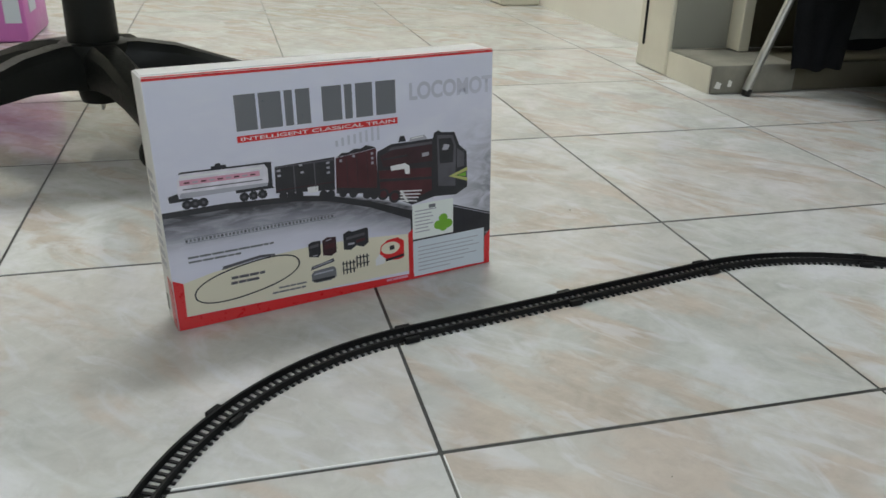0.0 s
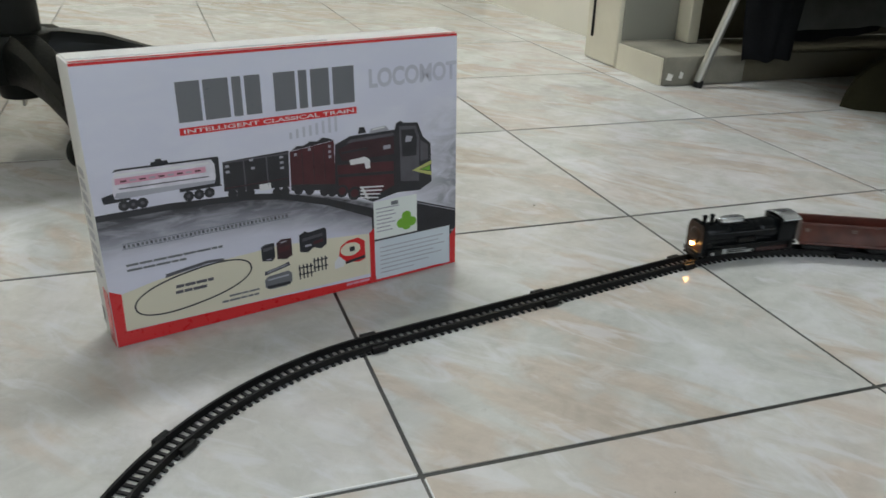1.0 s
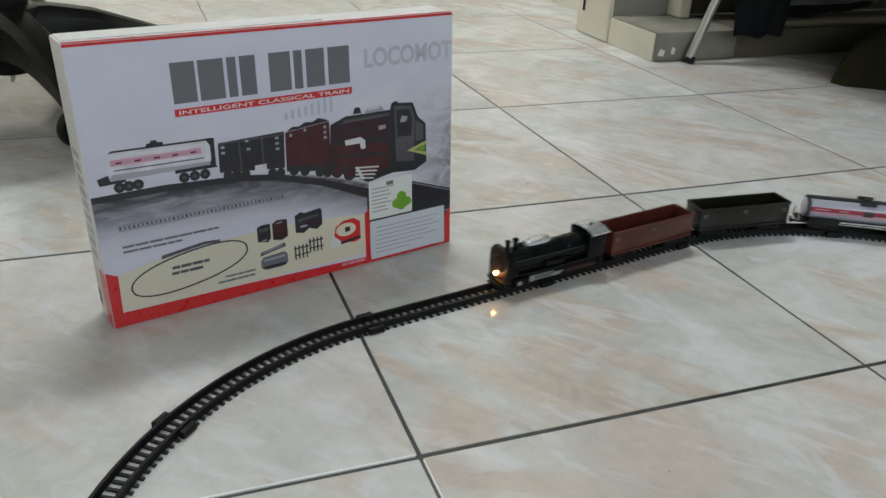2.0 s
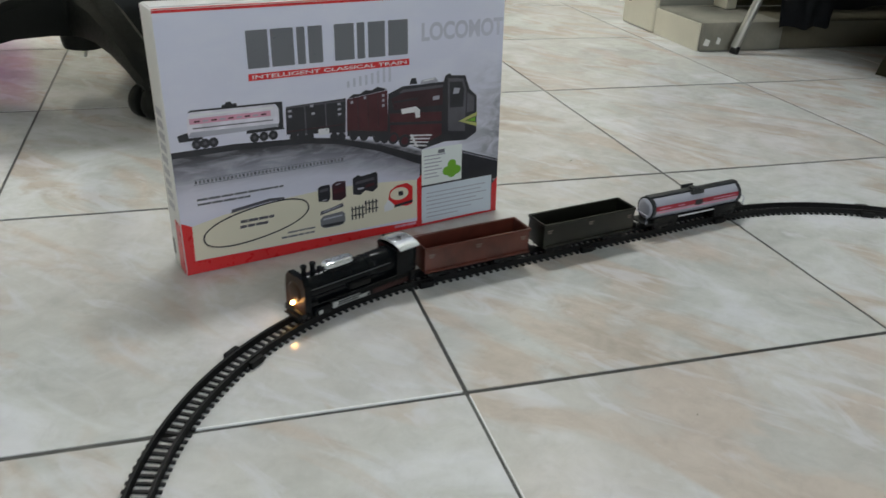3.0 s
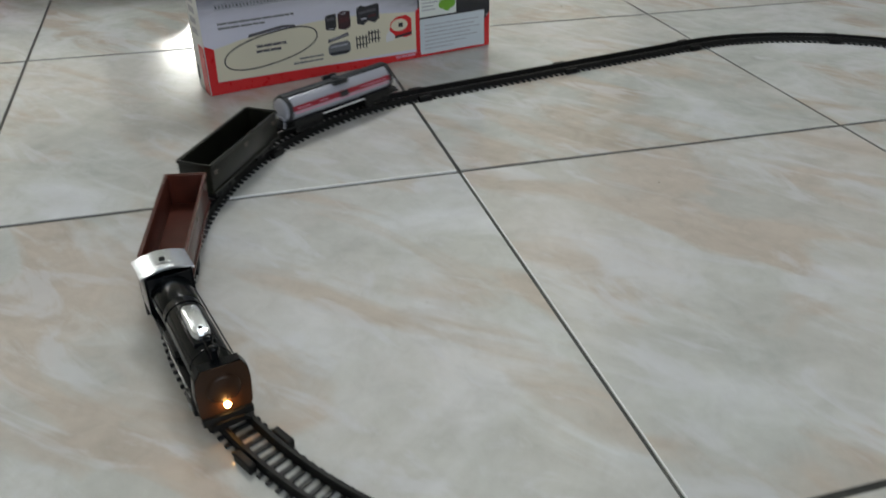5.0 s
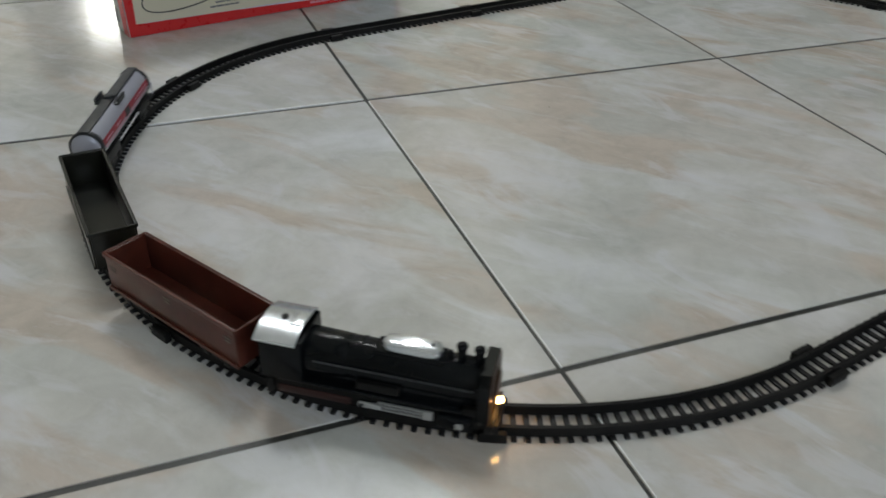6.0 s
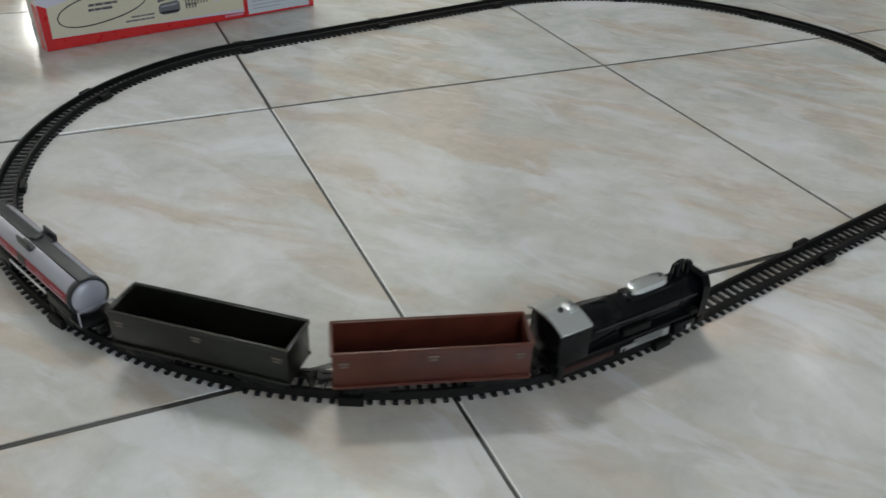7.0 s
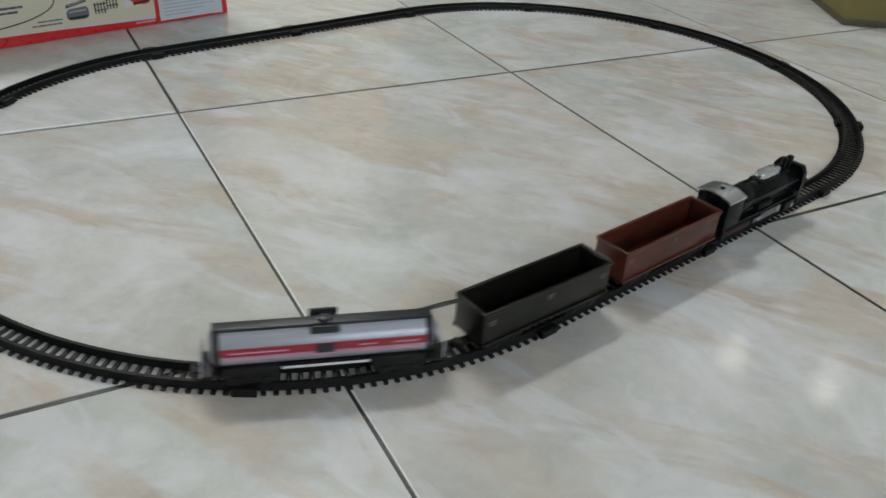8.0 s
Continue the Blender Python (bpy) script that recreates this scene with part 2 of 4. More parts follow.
# ---------------------------------------------------------------- mesh helpers
def finish(name, bm, mat, smooth=False):
    me = bpy.data.meshes.new(name)
    bm.to_mesh(me)
    bm.free()
    me.materials.append(mat)
    if smooth:
        for p in me.polygons:
            p.use_smooth = True
        me.set_sharp_from_angle(angle=radians(35))
    return me


def part(name, bm, mat, parent, label="", smooth=False):
    ob = new(name, finish(name, bm, mat, smooth))
    ob.parent = parent
    return tagged(ob, label)


def thing(name, m, label, category, group="", kind=""):
    ob = new(name)
    ob.empty_display_size = 0.02
    ob.matrix_world = m
    return tagged(ob, label, category, group, kind)


def box(x0, x1, y0, y1, z0, z1, bevel=0.0, bm=None, m=None):
    bm = bm or bmesh.new()
    g = bmesh.ops.create_cube(bm, size=1.0, matrix=Matrix.LocRotScale(((x0 + x1) / 2, (y0 + y1) / 2, (z0 + z1) / 2), None, (abs(x1 - x0), abs(y1 - y0), abs(z1 - z0))))
    vs = g["verts"]
    if m is not None:
        bmesh.ops.transform(bm, matrix=m, verts=vs)
    if bevel:
        es = list({e for v in vs for e in v.link_edges})
        bmesh.ops.bevel(bm, geom=es, offset=bevel, segments=2, affect="EDGES", profile=0.5)
    return bm


def tube(p0, p1, r0, r1=None, n=16, bm=None, bevel=0.0):
    bm = bm or bmesh.new()
    p0, p1 = Vector(p0), Vector(p1)
    d = p1 - p0
    m = Matrix.Translation((p0 + p1) / 2) @ d.to_track_quat("Z", "Y").to_matrix().to_4x4()
    g = bmesh.ops.create_cone(bm, cap_ends=True, segments=n, radius1=r0, radius2=r0 if r1 is None else r1, depth=d.length, matrix=m)
    if bevel:
        caps = [f for f in {f for v in g["verts"] for f in v.link_faces} if len(f.verts) == n]
        es = list({e for f in caps for e in f.edges})
        bmesh.ops.bevel(bm, geom=es, offset=bevel, segments=2, affect="EDGES", profile=0.5)
    return bm


def ball(c, sx, sy, sz, bm=None, n=14):
    bm = bm or bmesh.new()
    bmesh.ops.create_uvsphere(bm, u_segments=n, v_segments=n // 2 + 2, radius=1.0, matrix=Matrix.LocRotScale(c, None, (sx, sy, sz)))
    return bm


def prism(points, m, depth, bm=None):
    """A flat outline (a, b) raised by depth along the third axis of m."""
    bm = bm or bmesh.new()
    low = [bm.verts.new(m @ Vector((a, b, 0))) for a, b in points]
    high = [bm.verts.new(m @ Vector((a, b, depth))) for a, b in points]
    k = len(points)
    bm.faces.new(low[::-1])
    bm.faces.new(high)
    for i in range(k):
        bm.faces.new((low[i], low[(i + 1) % k], high[(i + 1) % k], high[i]))
    bmesh.ops.recalc_face_normals(bm, faces=bm.faces[:])
    return bm


def sweep(path, profile, closed=False, bm=None):
    """Moves an outline (side, up) along a path of (place, side direction)."""
    bm = bm or bmesh.new()
    rings = [[bm.verts.new(Vector(p) + Vector(s) * a + Vector((0, 0, b))) for a, b in profile] for p, s in path]
    k = len(profile)
    for i in range(len(rings) - (0 if closed else 1)):
        r0, r1 = rings[i], rings[(i + 1) % len(rings)]
        for j in range(k):
            bm.faces.new((r0[j], r0[(j + 1) % k], r1[(j + 1) % k], r1[j]))
    if not closed:
        bm.faces.new(rings[0][::-1])
        bm.faces.new(rings[-1])
    bmesh.ops.recalc_face_normals(bm, faces=bm.faces[:])
    return bm


# ---------------------------------------------------------------- the room
X0, X1, Y0, Y1, TOP = -3.0, 4.4, -3.0, 5.2, 2.80
TILE = 0.40


def structure(name, bm, mat, label, category):
    return tagged(new(name, finish(name, bm, mat)), label, category, kind="structure")


floor = structure("floor", box(X0 - 0.3, X1 + 0.3, Y0 - 0.3, Y1 + 0.3, -0.12, -0.0009), M["grout"], "dark grout bed under glossy marbled floor tiles", "floor")
structure("ceiling", box(X0 - 0.15, X1 + 0.15, Y0 - 0.15, Y1 + 0.15, TOP, TOP + 0.12), M["ceiling"], "plain white painted room ceiling", "ceiling")


def wall_with_opening(name, along, place, a0, a1, o0, o1, z0, z1, thick, label):
    """A wall along x or y at a place, with one opening through it."""
    bm = bmesh.new()
    for p0, p1, q0, q1 in ((a0, o0, 0, TOP), (o1, a1, 0, TOP), (o0, o1, 0, z0), (o0, o1, z1, TOP)):
        if along == "x":
            box(p0, p1, place, place + thick, q0, q1, 0, bm)
        else:
            box(place, place + thick, p0, p1, q0, q1, 0, bm)
    return structure(name, bm, M["wall"], label, "wall")


wall_with_opening("wall_north", "x", Y1, X0, X1, -0.46, -0.20, 1.38, 1.55, 0.15, "cream painted far wall with a small bright window")
wall_with_opening("wall_south", "x", Y0 - 0.15, X0, X1, -0.55, 1.45, 0.9, 2.3, 0.15, "cream painted wall with a wide daylight window")
structure("wall_west", box(X0 - 0.15, X0, Y0 - 0.15, Y1 + 0.15, 0, TOP), M["wall"], "plain cream painted side wall of the room", "wall")
structure("wall_east", box(X1, X1 + 0.15, Y0 - 0.15, Y1 + 0.15, 0, TOP), M["wall"], "plain cream painted end wall of the room", "wall")
structure("backdrop", box(-3, 3, Y1 + 1.0, Y1 + 1.05, 0, 3.5), M["daylight"], "pale overcast daylight beyond the far window", "sky")

# inner wall with its pilaster beyond the cabinet
structure("wall_inner", box(0.995, 1.15, 1.40, Y1, 0, TOP), M["wall"], "cream painted partition wall meeting the tiled floor", "wall")
structure("wall_pilaster", box(0.845, 0.993, 2.44, 2.78, 0, TOP, 0.006), M["post"], "cream gloss painted pilaster on the partition wall", "wall")



def ceiling_light(x, y, sx, sy):
    fx = thing("ceiling_light", pose(x, y, TOP), "white metal ceiling light fitting with frosted diffuser", "ceiling light", "ceiling lights")
    part("housing", box(-sx / 2 - 0.03, sx / 2 + 0.03, -sy / 2 - 0.03, sy / 2 + 0.03, -0.045, 0.0, 0.006), M["ceiling"], fx)
    part("diffuser", box(-sx / 2, sx / 2, -sy / 2, sy / 2, -0.075, -0.0455, 0.008), M["lit_diffuser"], fx, "glowing frosted diffuser")


ceiling_light(0.22, 1.36, 1.00, 0.30)
# Fitting out of view, added to hold the far fill lamp.
ceiling_light(-2.15, 3.45, 1.20, 0.40)
ceiling_light(3.45, 1.75, 0.12, 0.12)
ceiling_light(3.75, 1.30, 0.12, 0.12)


def window_frame(name, x0, x1, y, z0, z1, w):
    bm = bmesh.new()
    for a0, a1, b0, b1 in ((x0, x0 + w, z0, z1), (x1 - w, x1, z0, z1), (x0 + w, x1 - w, z0, z0 + w), (x0 + w, x1 - w, z1 - w, z1)):
        box(a0 + 0.001, a1 - 0.001, y, y + 0.05, b0 + 0.001, b1 - 0.001, 0.002, bm)
    structure(name, bm, M["ceiling"], "white painted window frame set in the wall", "window")


window_frame("window_1", -0.46, -0.20, Y1 + 0.06, 1.38, 1.55, 0.02)
window_frame("window_2", -0.55, 1.45, Y0 - 0.12, 0.90, 2.30, 0.05)

# ---------------------------------------------------------------- built-in cabinet base with post
cab = thing("built_in_cabinet", pose(0, 0, 0), "cream painted built-in cabinet base with chipped concrete plinth", "cabinet")
part("post", box(0.852, 0.990, 1.236, 1.386, 0, 1.10, 0.006), M["post"], cab, "cream gloss painted corner post")
# The post's dark slot, drawn as a thin black rod.
part("slot_line", tube((0.8495, 1.350, 0.055), (0.8495, 1.350, 1.10), 0.0030, n=8), M["black_plastic"], cab, "thin black rod standing for the dark slot in the post")
plinth = part("plinth", box(0.858, 1.060, 1.044, 1.232, 0, 0.062, 0.005), M["concrete"], cab, "grey concrete plinth with worn edges", True)
part("painted_face", box(0.8545, 0.8578, 1.050, 1.233, 0.0, 0.058, 0.001), M["post"], plinth, "cream painted side of the plinth")
for cx, cw, cz in ((0.872, 0.016, 0.020), (0.900, 0.010, 0.023)):
    part("plaster_chip", prism([(cx - cw / 2, cz - 0.006), (cx + cw * 0.3, cz - 0.008), (cx + cw / 2, cz + 0.004), (cx - cw * 0.2, cz + 0.008)], Matrix(((1, 0, 0, 0), (0, 0, -1, 1.0445), (0, 1, 0, 0), (0, 0, 0, 1))), 0.0025), M["chip"], plinth, "chip of white plaster")
# The plinth runs on here; its shade is put into a dark colour.
part("shaded_plinth", box(1.0602, 2.60, 1.050, 1.232, 0, 0.060, 0.004), M["dark_wood_and_shade"], cab, "rest of the plinth, coloured dark for the shade on it", True)
part("panel", box(0.992, 1.035, 1.236, 1.262, 0.0622, 1.10, 0.002), M["panel"], cab, "grey beige recessed panel")
part("side_panel", box(0.862, 1.035, 1.2325, 1.2358, 0.0625, 1.10), M["panel"], cab, "grey beige recessed panel")
part("stile", box(1.000, 1.028, 1.180, 1.232, 0.0625, 1.10, 0.003), M["post"], cab, "cream painted upright stile")
part("inner_board", box(1.040, 2.60, 1.225, 1.250, 0.0625, 1.10, 0.002), M["dark_wood_and_shade"], cab, "dark brown inner board")
part("rail", box(1.040, 2.60, 1.170, 1.224, 0.30, 0.36, 0.003), M["dark_wood_and_shade"], cab, "dark brown cross rail")

# ---------------------------------------------------------------- low bench beside the cabinet
fold = thing("low_bench", pose(0, 0, 0), "low steel tube bench with dark cloth and an added unseen seat", "bench")
for foot, top in (((0.928, 1.022), (1.033, 1.022)), ((1.92, 1.03), (1.84, 1.03)), ((1.12, 0.42), (1.17, 0.46)), ((1.94, 0.42), (1.86, 0.46))):
    leg = part("leg", tube((foot[0], foot[1], 0.012), (top[0], top[1], 0.30), 0.0090, n=20), M["steel"], fold, "grey steel tube leg", True)
    d = Vector((top[0] - foot[0], 0, 0.30)) * 0.04
    part("rubber_foot", tube((foot[0], foot[1], 0.0), (foot[0] + d.x, foot[1], d.z + 0.004), 0.0100, n=20, bevel=0.002), M["black_plastic"], leg, "black rubber foot", True)
# Unseen seat, added low and wide to shade the floor and plinth.
part("seat", box(1.00, 2.00, 0.40, 1.10, 0.30, 0.345, 0.012), M["cloth"], fold, "dark padded seat, out of view, added for its shade", True)


def hanging_cloth(parent, name, mat, x0, x1, y, z0, z1, seed, label, skew=0.0):
    bm = bmesh.new()
    nx, nz = 14, 10
    grid = []
    for j in range(nz + 1):
        row = []
        f = j / nz
        for i in range(nx + 1):
            e = i / nx
            lower = z0 + 0.016 * noise.noise((e * 3.0, seed, 0.0)) + skew * e
            x = x0 + (x1 - x0) * e + (0.5 - e) * 0.22 * (x1 - x0) * (1 - f)
            row.append(bm.verts.new((x, y + 0.014 * noise.noise((e * 5.0, f * 1.2, seed)), lower + (z1 - lower) * f)))
        grid.append(row)
    for j in range(nz):
        for i in range(nx):
            bm.faces.new((grid[j][i], grid[j][i + 1], grid[j + 1][i + 1], grid[j + 1][i]))
    bmesh.ops.solidify(bm, geom=bm.faces[:], thickness=0.006)
    return part(name, bm, mat, parent, label, True)


hanging_cloth(fold, "cloth", M["cloth"], 0.990, 1.150, 0.995, 0.058, 0.31, 3.0, "dark navy cloth hanging from the seat")
hanging_cloth(fold, "grey_cloth", M["grey_cloth"], 1.115, 1.50, 1.075, 0.105, 0.31, 8.0, "grey cloth hanging behind the dark one")
hanging_cloth(fold, "bag_strap", M["cloth"], 1.09, 1.50, 1.092, 0.065, 0.14, 5.0, "black fabric edge below the cloth", 0.03)



def bench_shade():
    """A low dark mound added to stand for the shade under the bench."""
    bag = thing("shade_mound", pose(1.64, 0.79, 0), "added dark olive mound standing for the shade under the bench", "bag")
    bm = bmesh.new()
    n, k = 40, 10
    rings = []
    for j in range(k + 1):
        a = j / k * math.pi / 2
        row = []
        for i in range(n):
            b = 2 * math.pi * i / n
            q = 1 + 0.14 * noise.noise((2 * math.cos(b), 2 * math.sin(b), 0.7 + j * 0.12))
            row.append(bm.verts.new((0.50 * q * math.cos(b) * math.cos(a), 0.19 * q * math.sin(b) * math.cos(a), max(0.0, 0.15 * q * math.sin(a)))))
        rings.append(row)
    for r0, r1 in zip(rings, rings[1:]):
        for i in range(n):
            bm.faces.new((r0[i], r0[(i + 1) % n], r1[(i + 1) % n], r1[i]))
    bm.faces.new(rings[0][::-1])
    bmesh.ops.remove_doubles(bm, verts=bm.verts[:], dist=0.0005)
    part("body", bm, M["olive_shade"], bag, "", True)
    part("ridge", tube((-0.20, -0.02, 0.140), (0.18, 0.03, 0.150), 0.012, None, 12), M["olive_shade"], bag, "low ridge on the shade mound", True)


bench_shade()

# ---------------------------------------------------------------- mustard carton
carton = thing("carton", pose(1.036, 0.027, 0, 0, 0, -30.5), "mustard yellow carton standing on the tiled floor", "carton")
part("body", box(0, 0.34, 0, 0.30, 0.0, 0.26, 0.004), M["carton"], carton, "", True)
part("base_band", box(-0.002, 0.342, -0.002, 0.302, 0.0005, 0.010, 0.001), M["dark_wood_and_shade"], carton, "dark band along the lower edge")

# ---------------------------------------------------------------- pink storage box
pink = thing("storage_box", pose(-0.625, 1.866, 0), "pink plastic storage box with pale labels on the floor", "box")
part("body", box(-0.42, 0.0, 0.0, 0.285, 0.0, 0.30, 0.012), M["pink"], pink, "", True)
part("lid", box(-0.426, 0.006, -0.006, 0.291, 0.302, 0.325, 0.008), M["pink"], pink, "", True)
part("side_label", box(0.0005, 0.0022, 0.05, 0.13, 0.07, 0.15), M["label"], pink, "pale label on the side")
part("front_label", box(-0.05, -0.012, -0.0022, -0.0005, 0.05, 0.12), M["label"], pink, "pale label on the front")

# ---------------------------------------------------------------- office chair base
HUB = (-0.347, 0.995)


def office_chair():
    ch = thing("office_chair", pose(HUB[0], HUB[1], 0), "black plastic five-star office chair base on casters", "chair")
    part("column", tube((0, 0, 0.135), (0, 0, 0.46), 0.041, 0.035, 32, bevel=0.004), M["chair_plastic"], ch, "black plastic lift column cover", True)
    hub = part("hub", tube((0, 0, 0.075), (0, 0, 0.150), 0.050, 0.058, 32, bevel=0.008), M["chair_plastic"], ch, "", True)
    part("lift_end", tube((0, 0, 0.048), (0, 0, 0.076), 0.032, 0.038, 24, bevel=0.003), M["chair_plastic"], hub, "", True)
    clip = box(-0.002, 0.002, -0.012, 0.012, 0.034, 0.050)
    part("clip", clip, M["steel"], hub, "small metal retaining clip")
    # Seat lies out of view; it shades the floor around the base.
    part("seat", box(-0.26, 0.26, -0.26, 0.26, 0.425, 0.52, 0.04), M["cloth"], ch, "dark padded seat, out of view, added for its shade", True)
    prof = [(0.02, 0.150, 0.072, 0.034), (0.07, 0.150, 0.080, 0.031), (0.13, 0.140, 0.083, 0.028), (0.19, 0.120, 0.076, 0.025), (0.245, 0.102, 0.064, 0.023), (0.282, 0.084, 0.052, 0.022), (0.303, 0.068, 0.048, 0.017)]
    for k in range(5):
        a = radians(-67.5 + 72 * k)
        d, s = Vector((math.cos(a), math.sin(a), 0)), Vector((-math.sin(a), math.cos(a), 0))
        bm = bmesh.new()
        rings = []
        for r, zt, zb, w in prof:
            h = zt - zb
            outline = [(-0.55 * w, zt - 0.02 * h), (0.55 * w, zt - 0.02 * h), (0.92 * w, zt - 0.22 * h), (w, zb + 0.3 * h), (0.8 * w, zb), (-0.8 * w, zb), (-w, zb + 0.3 * h), (-0.92 * w, zt - 0.22 * h)]
            rings.append([bm.verts.new(d * r + s * p + Vector((0, 0, z))) for p, z in outline])
        for r0, r1 in zip(rings, rings[1:]):
            for j in range(8):
                bm.faces.new((r0[j], r0[(j + 1) % 8], r1[(j + 1) % 8], r1[j]))
        bm.faces.new(rings[0][::-1])
        bm.faces.new(rings[-1])
        bmesh.ops.recalc_face_normals(bm, faces=bm.faces[:])
        leg = part("leg", bm, M["chair_plastic"], ch, "", True)
        c = d * 0.278
        turn = a + radians((20, -35, 50, 10, -60)[k])
        e = Vector((math.cos(turn), math.sin(turn), 0))
        caster = part("caster", tube(c + Vector((0, 0, 0.020)), c + Vector((0, 0, 0.062)), 0.011, 0.011, 16, bevel=0.002), M["chair_plastic"], ch, "black twin-wheel caster", True)
        for side in (-1, 1):
            mid = c + e * side * 0.013 + Vector((0, 0, 0.025))
            part("wheel", tube(mid - e * 0.008, mid + e * 0.008, 0.025, None, 24, bevel=0.004), M["chair_plastic"], caster, "", True)
    return ch


office_chair()

# ---------------------------------------------------------------- toy train package
CW, CH, CD = 0.353, 0.2435, 0.039


def card_pose(lift):
    """Cover coordinates in millimetres, lifted off the front in tenths of a millimetre."""
    k = 0.001
    return Matrix(((k, 0, 0, 0), (0, 0, -k, -lift * 0.0001), (0, k, 0, 0), (0, 0, 0, 1)))


def text_mesh(words, width, height, weight=0.014):
    """Letters of the built-in font as a flat mesh that fills width by height."""
    cu = bpy.data.curves.new("letters", "FONT")
    cu.body, cu.extrude, cu.offset = words, 0.0, weight
    ob = new("letters", cu)
    me = bpy.data.meshes.new_from_object(ob.evaluated_get(bpy.context.evaluated_depsgraph_get()))
    bpy.data.objects.remove(ob)
    bm = bmesh.new()
    bm.from_mesh(me)
    xs, ys = [v.co.x for v in bm.verts], [v.co.y for v in bm.verts]
    x0, y0, sx, sy = min(xs), min(ys), width / (max(xs) - min(xs)), height / (max(ys) - min(ys))
    for v in bm.verts:
        v.co = Vector(((v.co.x - x0) * sx, (v.co.y - y0) * sy, 0))
    return bm


def train_package():
    pk = thing("toy_train_package", pose(-0.2005, 0.233, 0, 0, 0, 15.07), "white cardboard toy train package with red printed border", "package")
    part("carton", box(0.0, CW, 0.0006, CD, 0.0, CH, 0.0015), M["box_white"], pk, "white cardboard carton with worn edges", True)
    part("cover", box(0.0008, CW - 0.0008, 0.0, 0.0006, 0.0008, CH - 0.0008), M["cover"], pk, "pale lavender printed cover with cloudy sky")

    def ink(name, mat, pts, lift, label=""):
        return part(name, prism(pts, card_pose(lift), 0.09), M[mat], pk, label)

    def slab(name, mat, x0, z0, x1, z1, lift, label="", slope=0.0):
        return ink(name, mat, [(x0, z0), (x1, z0 + slope), (x1, z1 + slope), (x0, z1)], lift, label)

    # side and top edges of the carton
    part("top_edge", box(0.0015, CW - 0.0015, 0.0008, 0.0040, CH, CH + 0.0003), M["box_red"], pk, "red printed top edge")
    slab("top_line", "box_red", 0.8, 240.8, 352, 243.0, 1, "thin red line under the top edge")
    part("top_flap", box(0.002, CW * 0.62, 0.010, CD - 0.003, CH, CH + 0.0010, 0.0003), M["box_white"], pk, "white closing flap")
    part("side_red", box(-0.0003, 0.0, 0.0010, CD * 0.45, 0.001, 0.052), M["box_red"], pk, "red corner of the side")
    for i in range(9):
        part("side_mark", box(-0.0003, 0.0, 0.012, 0.030, 0.062 + i * 0.011, 0.0685 + i * 0.011), M["ink_haze"], pk, "grey printed bar on the side")
    part("base_tape", box(-0.0004, 0.0, CD - 0.008, CD - 0.002, 0.010, 0.026), M["ink_dark"], pk, "dark tape on the lower corner")

    # headline as plain grey blocks
    for x0, x1 in ((77, 97), (99.5, 121), (124, 132), (135, 149), (161, 181), (184, 192), (195.5, 213.5), (217, 238.5)):
        slab("headline_block", "ink_grey", x0, 188.5, x1, 222, 2, "plain grey headline block")
    strip = slab("headline_strip", "box_red", 76.5, 177.8, 240, 184.0, 2, "red strip under the headline")
    bm = text_mesh("INTELLIGENT CLASSICAL TRAIN", 157, 3.4)
    bmesh.ops.transform(bm, matrix=card_pose(3.4) @ Matrix.Translation((80, 179.2, 0)), verts=bm.verts[:])
    part("lettering", bm, M["ink_white"], strip, "white capitals")
    bm = text_mesh("LOCOMOT", 97.5, 18, 0.035)
    bmesh.ops.transform(bm, matrix=card_pose(2) @ Matrix.Translation((254, 199.3, 0)), verts=bm.verts[:])
    part("faded_lettering", bm, M["ink_faint"], pk, "faded grey capitals")
    for i, h in enumerate((5, 7, 8, 8, 9, 10, 12, 13)):
        slab("faded_mark", "ink_faint", 172 + i * 6.4, 163 - h * 0.2 + i * 0.4, 174.6 + i * 6.4, 163 + h + i * 0.4, 1)

    def ring(x, z, q, k=12):
        return [(x + q * math.cos(2 * math.pi * i / k), z + q * math.sin(2 * math.pi * i / k)) for i in range(k)]

    def detail(name, mat, pts, lift, parent):
        return part(name, prism(pts, card_pose(lift), 0.09), M[mat], parent)

    def bar(name, mat, x0, z0, x1, z1, lift, parent):
        return detail(name, mat, [(x0, z0), (x1, z0), (x1, z1), (x0, z1)], lift, parent)

    # printed track and platform
    ink("printed_track", "ink_dark", [(0.8, 121.5), (59, 122), (129, 118), (162, 113), (206, 100), (252, 82), (252, 72), (206, 93), (162, 107), (129, 112.5), (59, 116), (0.8, 116)], 1, "printed dark track")
    ink("printed_platform", "ink_dark", [(252, 82), (280, 86), (304, 80), (352, 63), (352, 40), (252, 44)], 1.2, "printed dark platform edge")
    slab("platform_line", "ink_haze", 304, 77.6, 352, 78.4, 1.8, "thin pale line on the platform", -17)

    # printed tank wagon
    tank = ink("printed_tank_wagon", "ink_pearl", [(17, 136), (18, 150), (22, 156), (98, 154.5), (102, 151), (103, 137), (99, 133), (22, 132.5)], 2, "printed white tank wagon")
    detail("printed_stripe", "stripe_pink", [(20, 145), (94, 144), (94, 149), (20, 150)], 3, tank)
    for i in range(9):
        bar("printed_text_bar", "ink_haze" if i % 2 else "ink_maroon", 24 + i * 7.6, 146.4 - i * 0.1, 29 + i * 7.6, 147.8 - i * 0.1, 3.8, tank)
    detail("printed_line", "ink_slate", [(22, 140.6), (96, 139.4), (96, 140.4), (22, 141.6)], 3, tank)
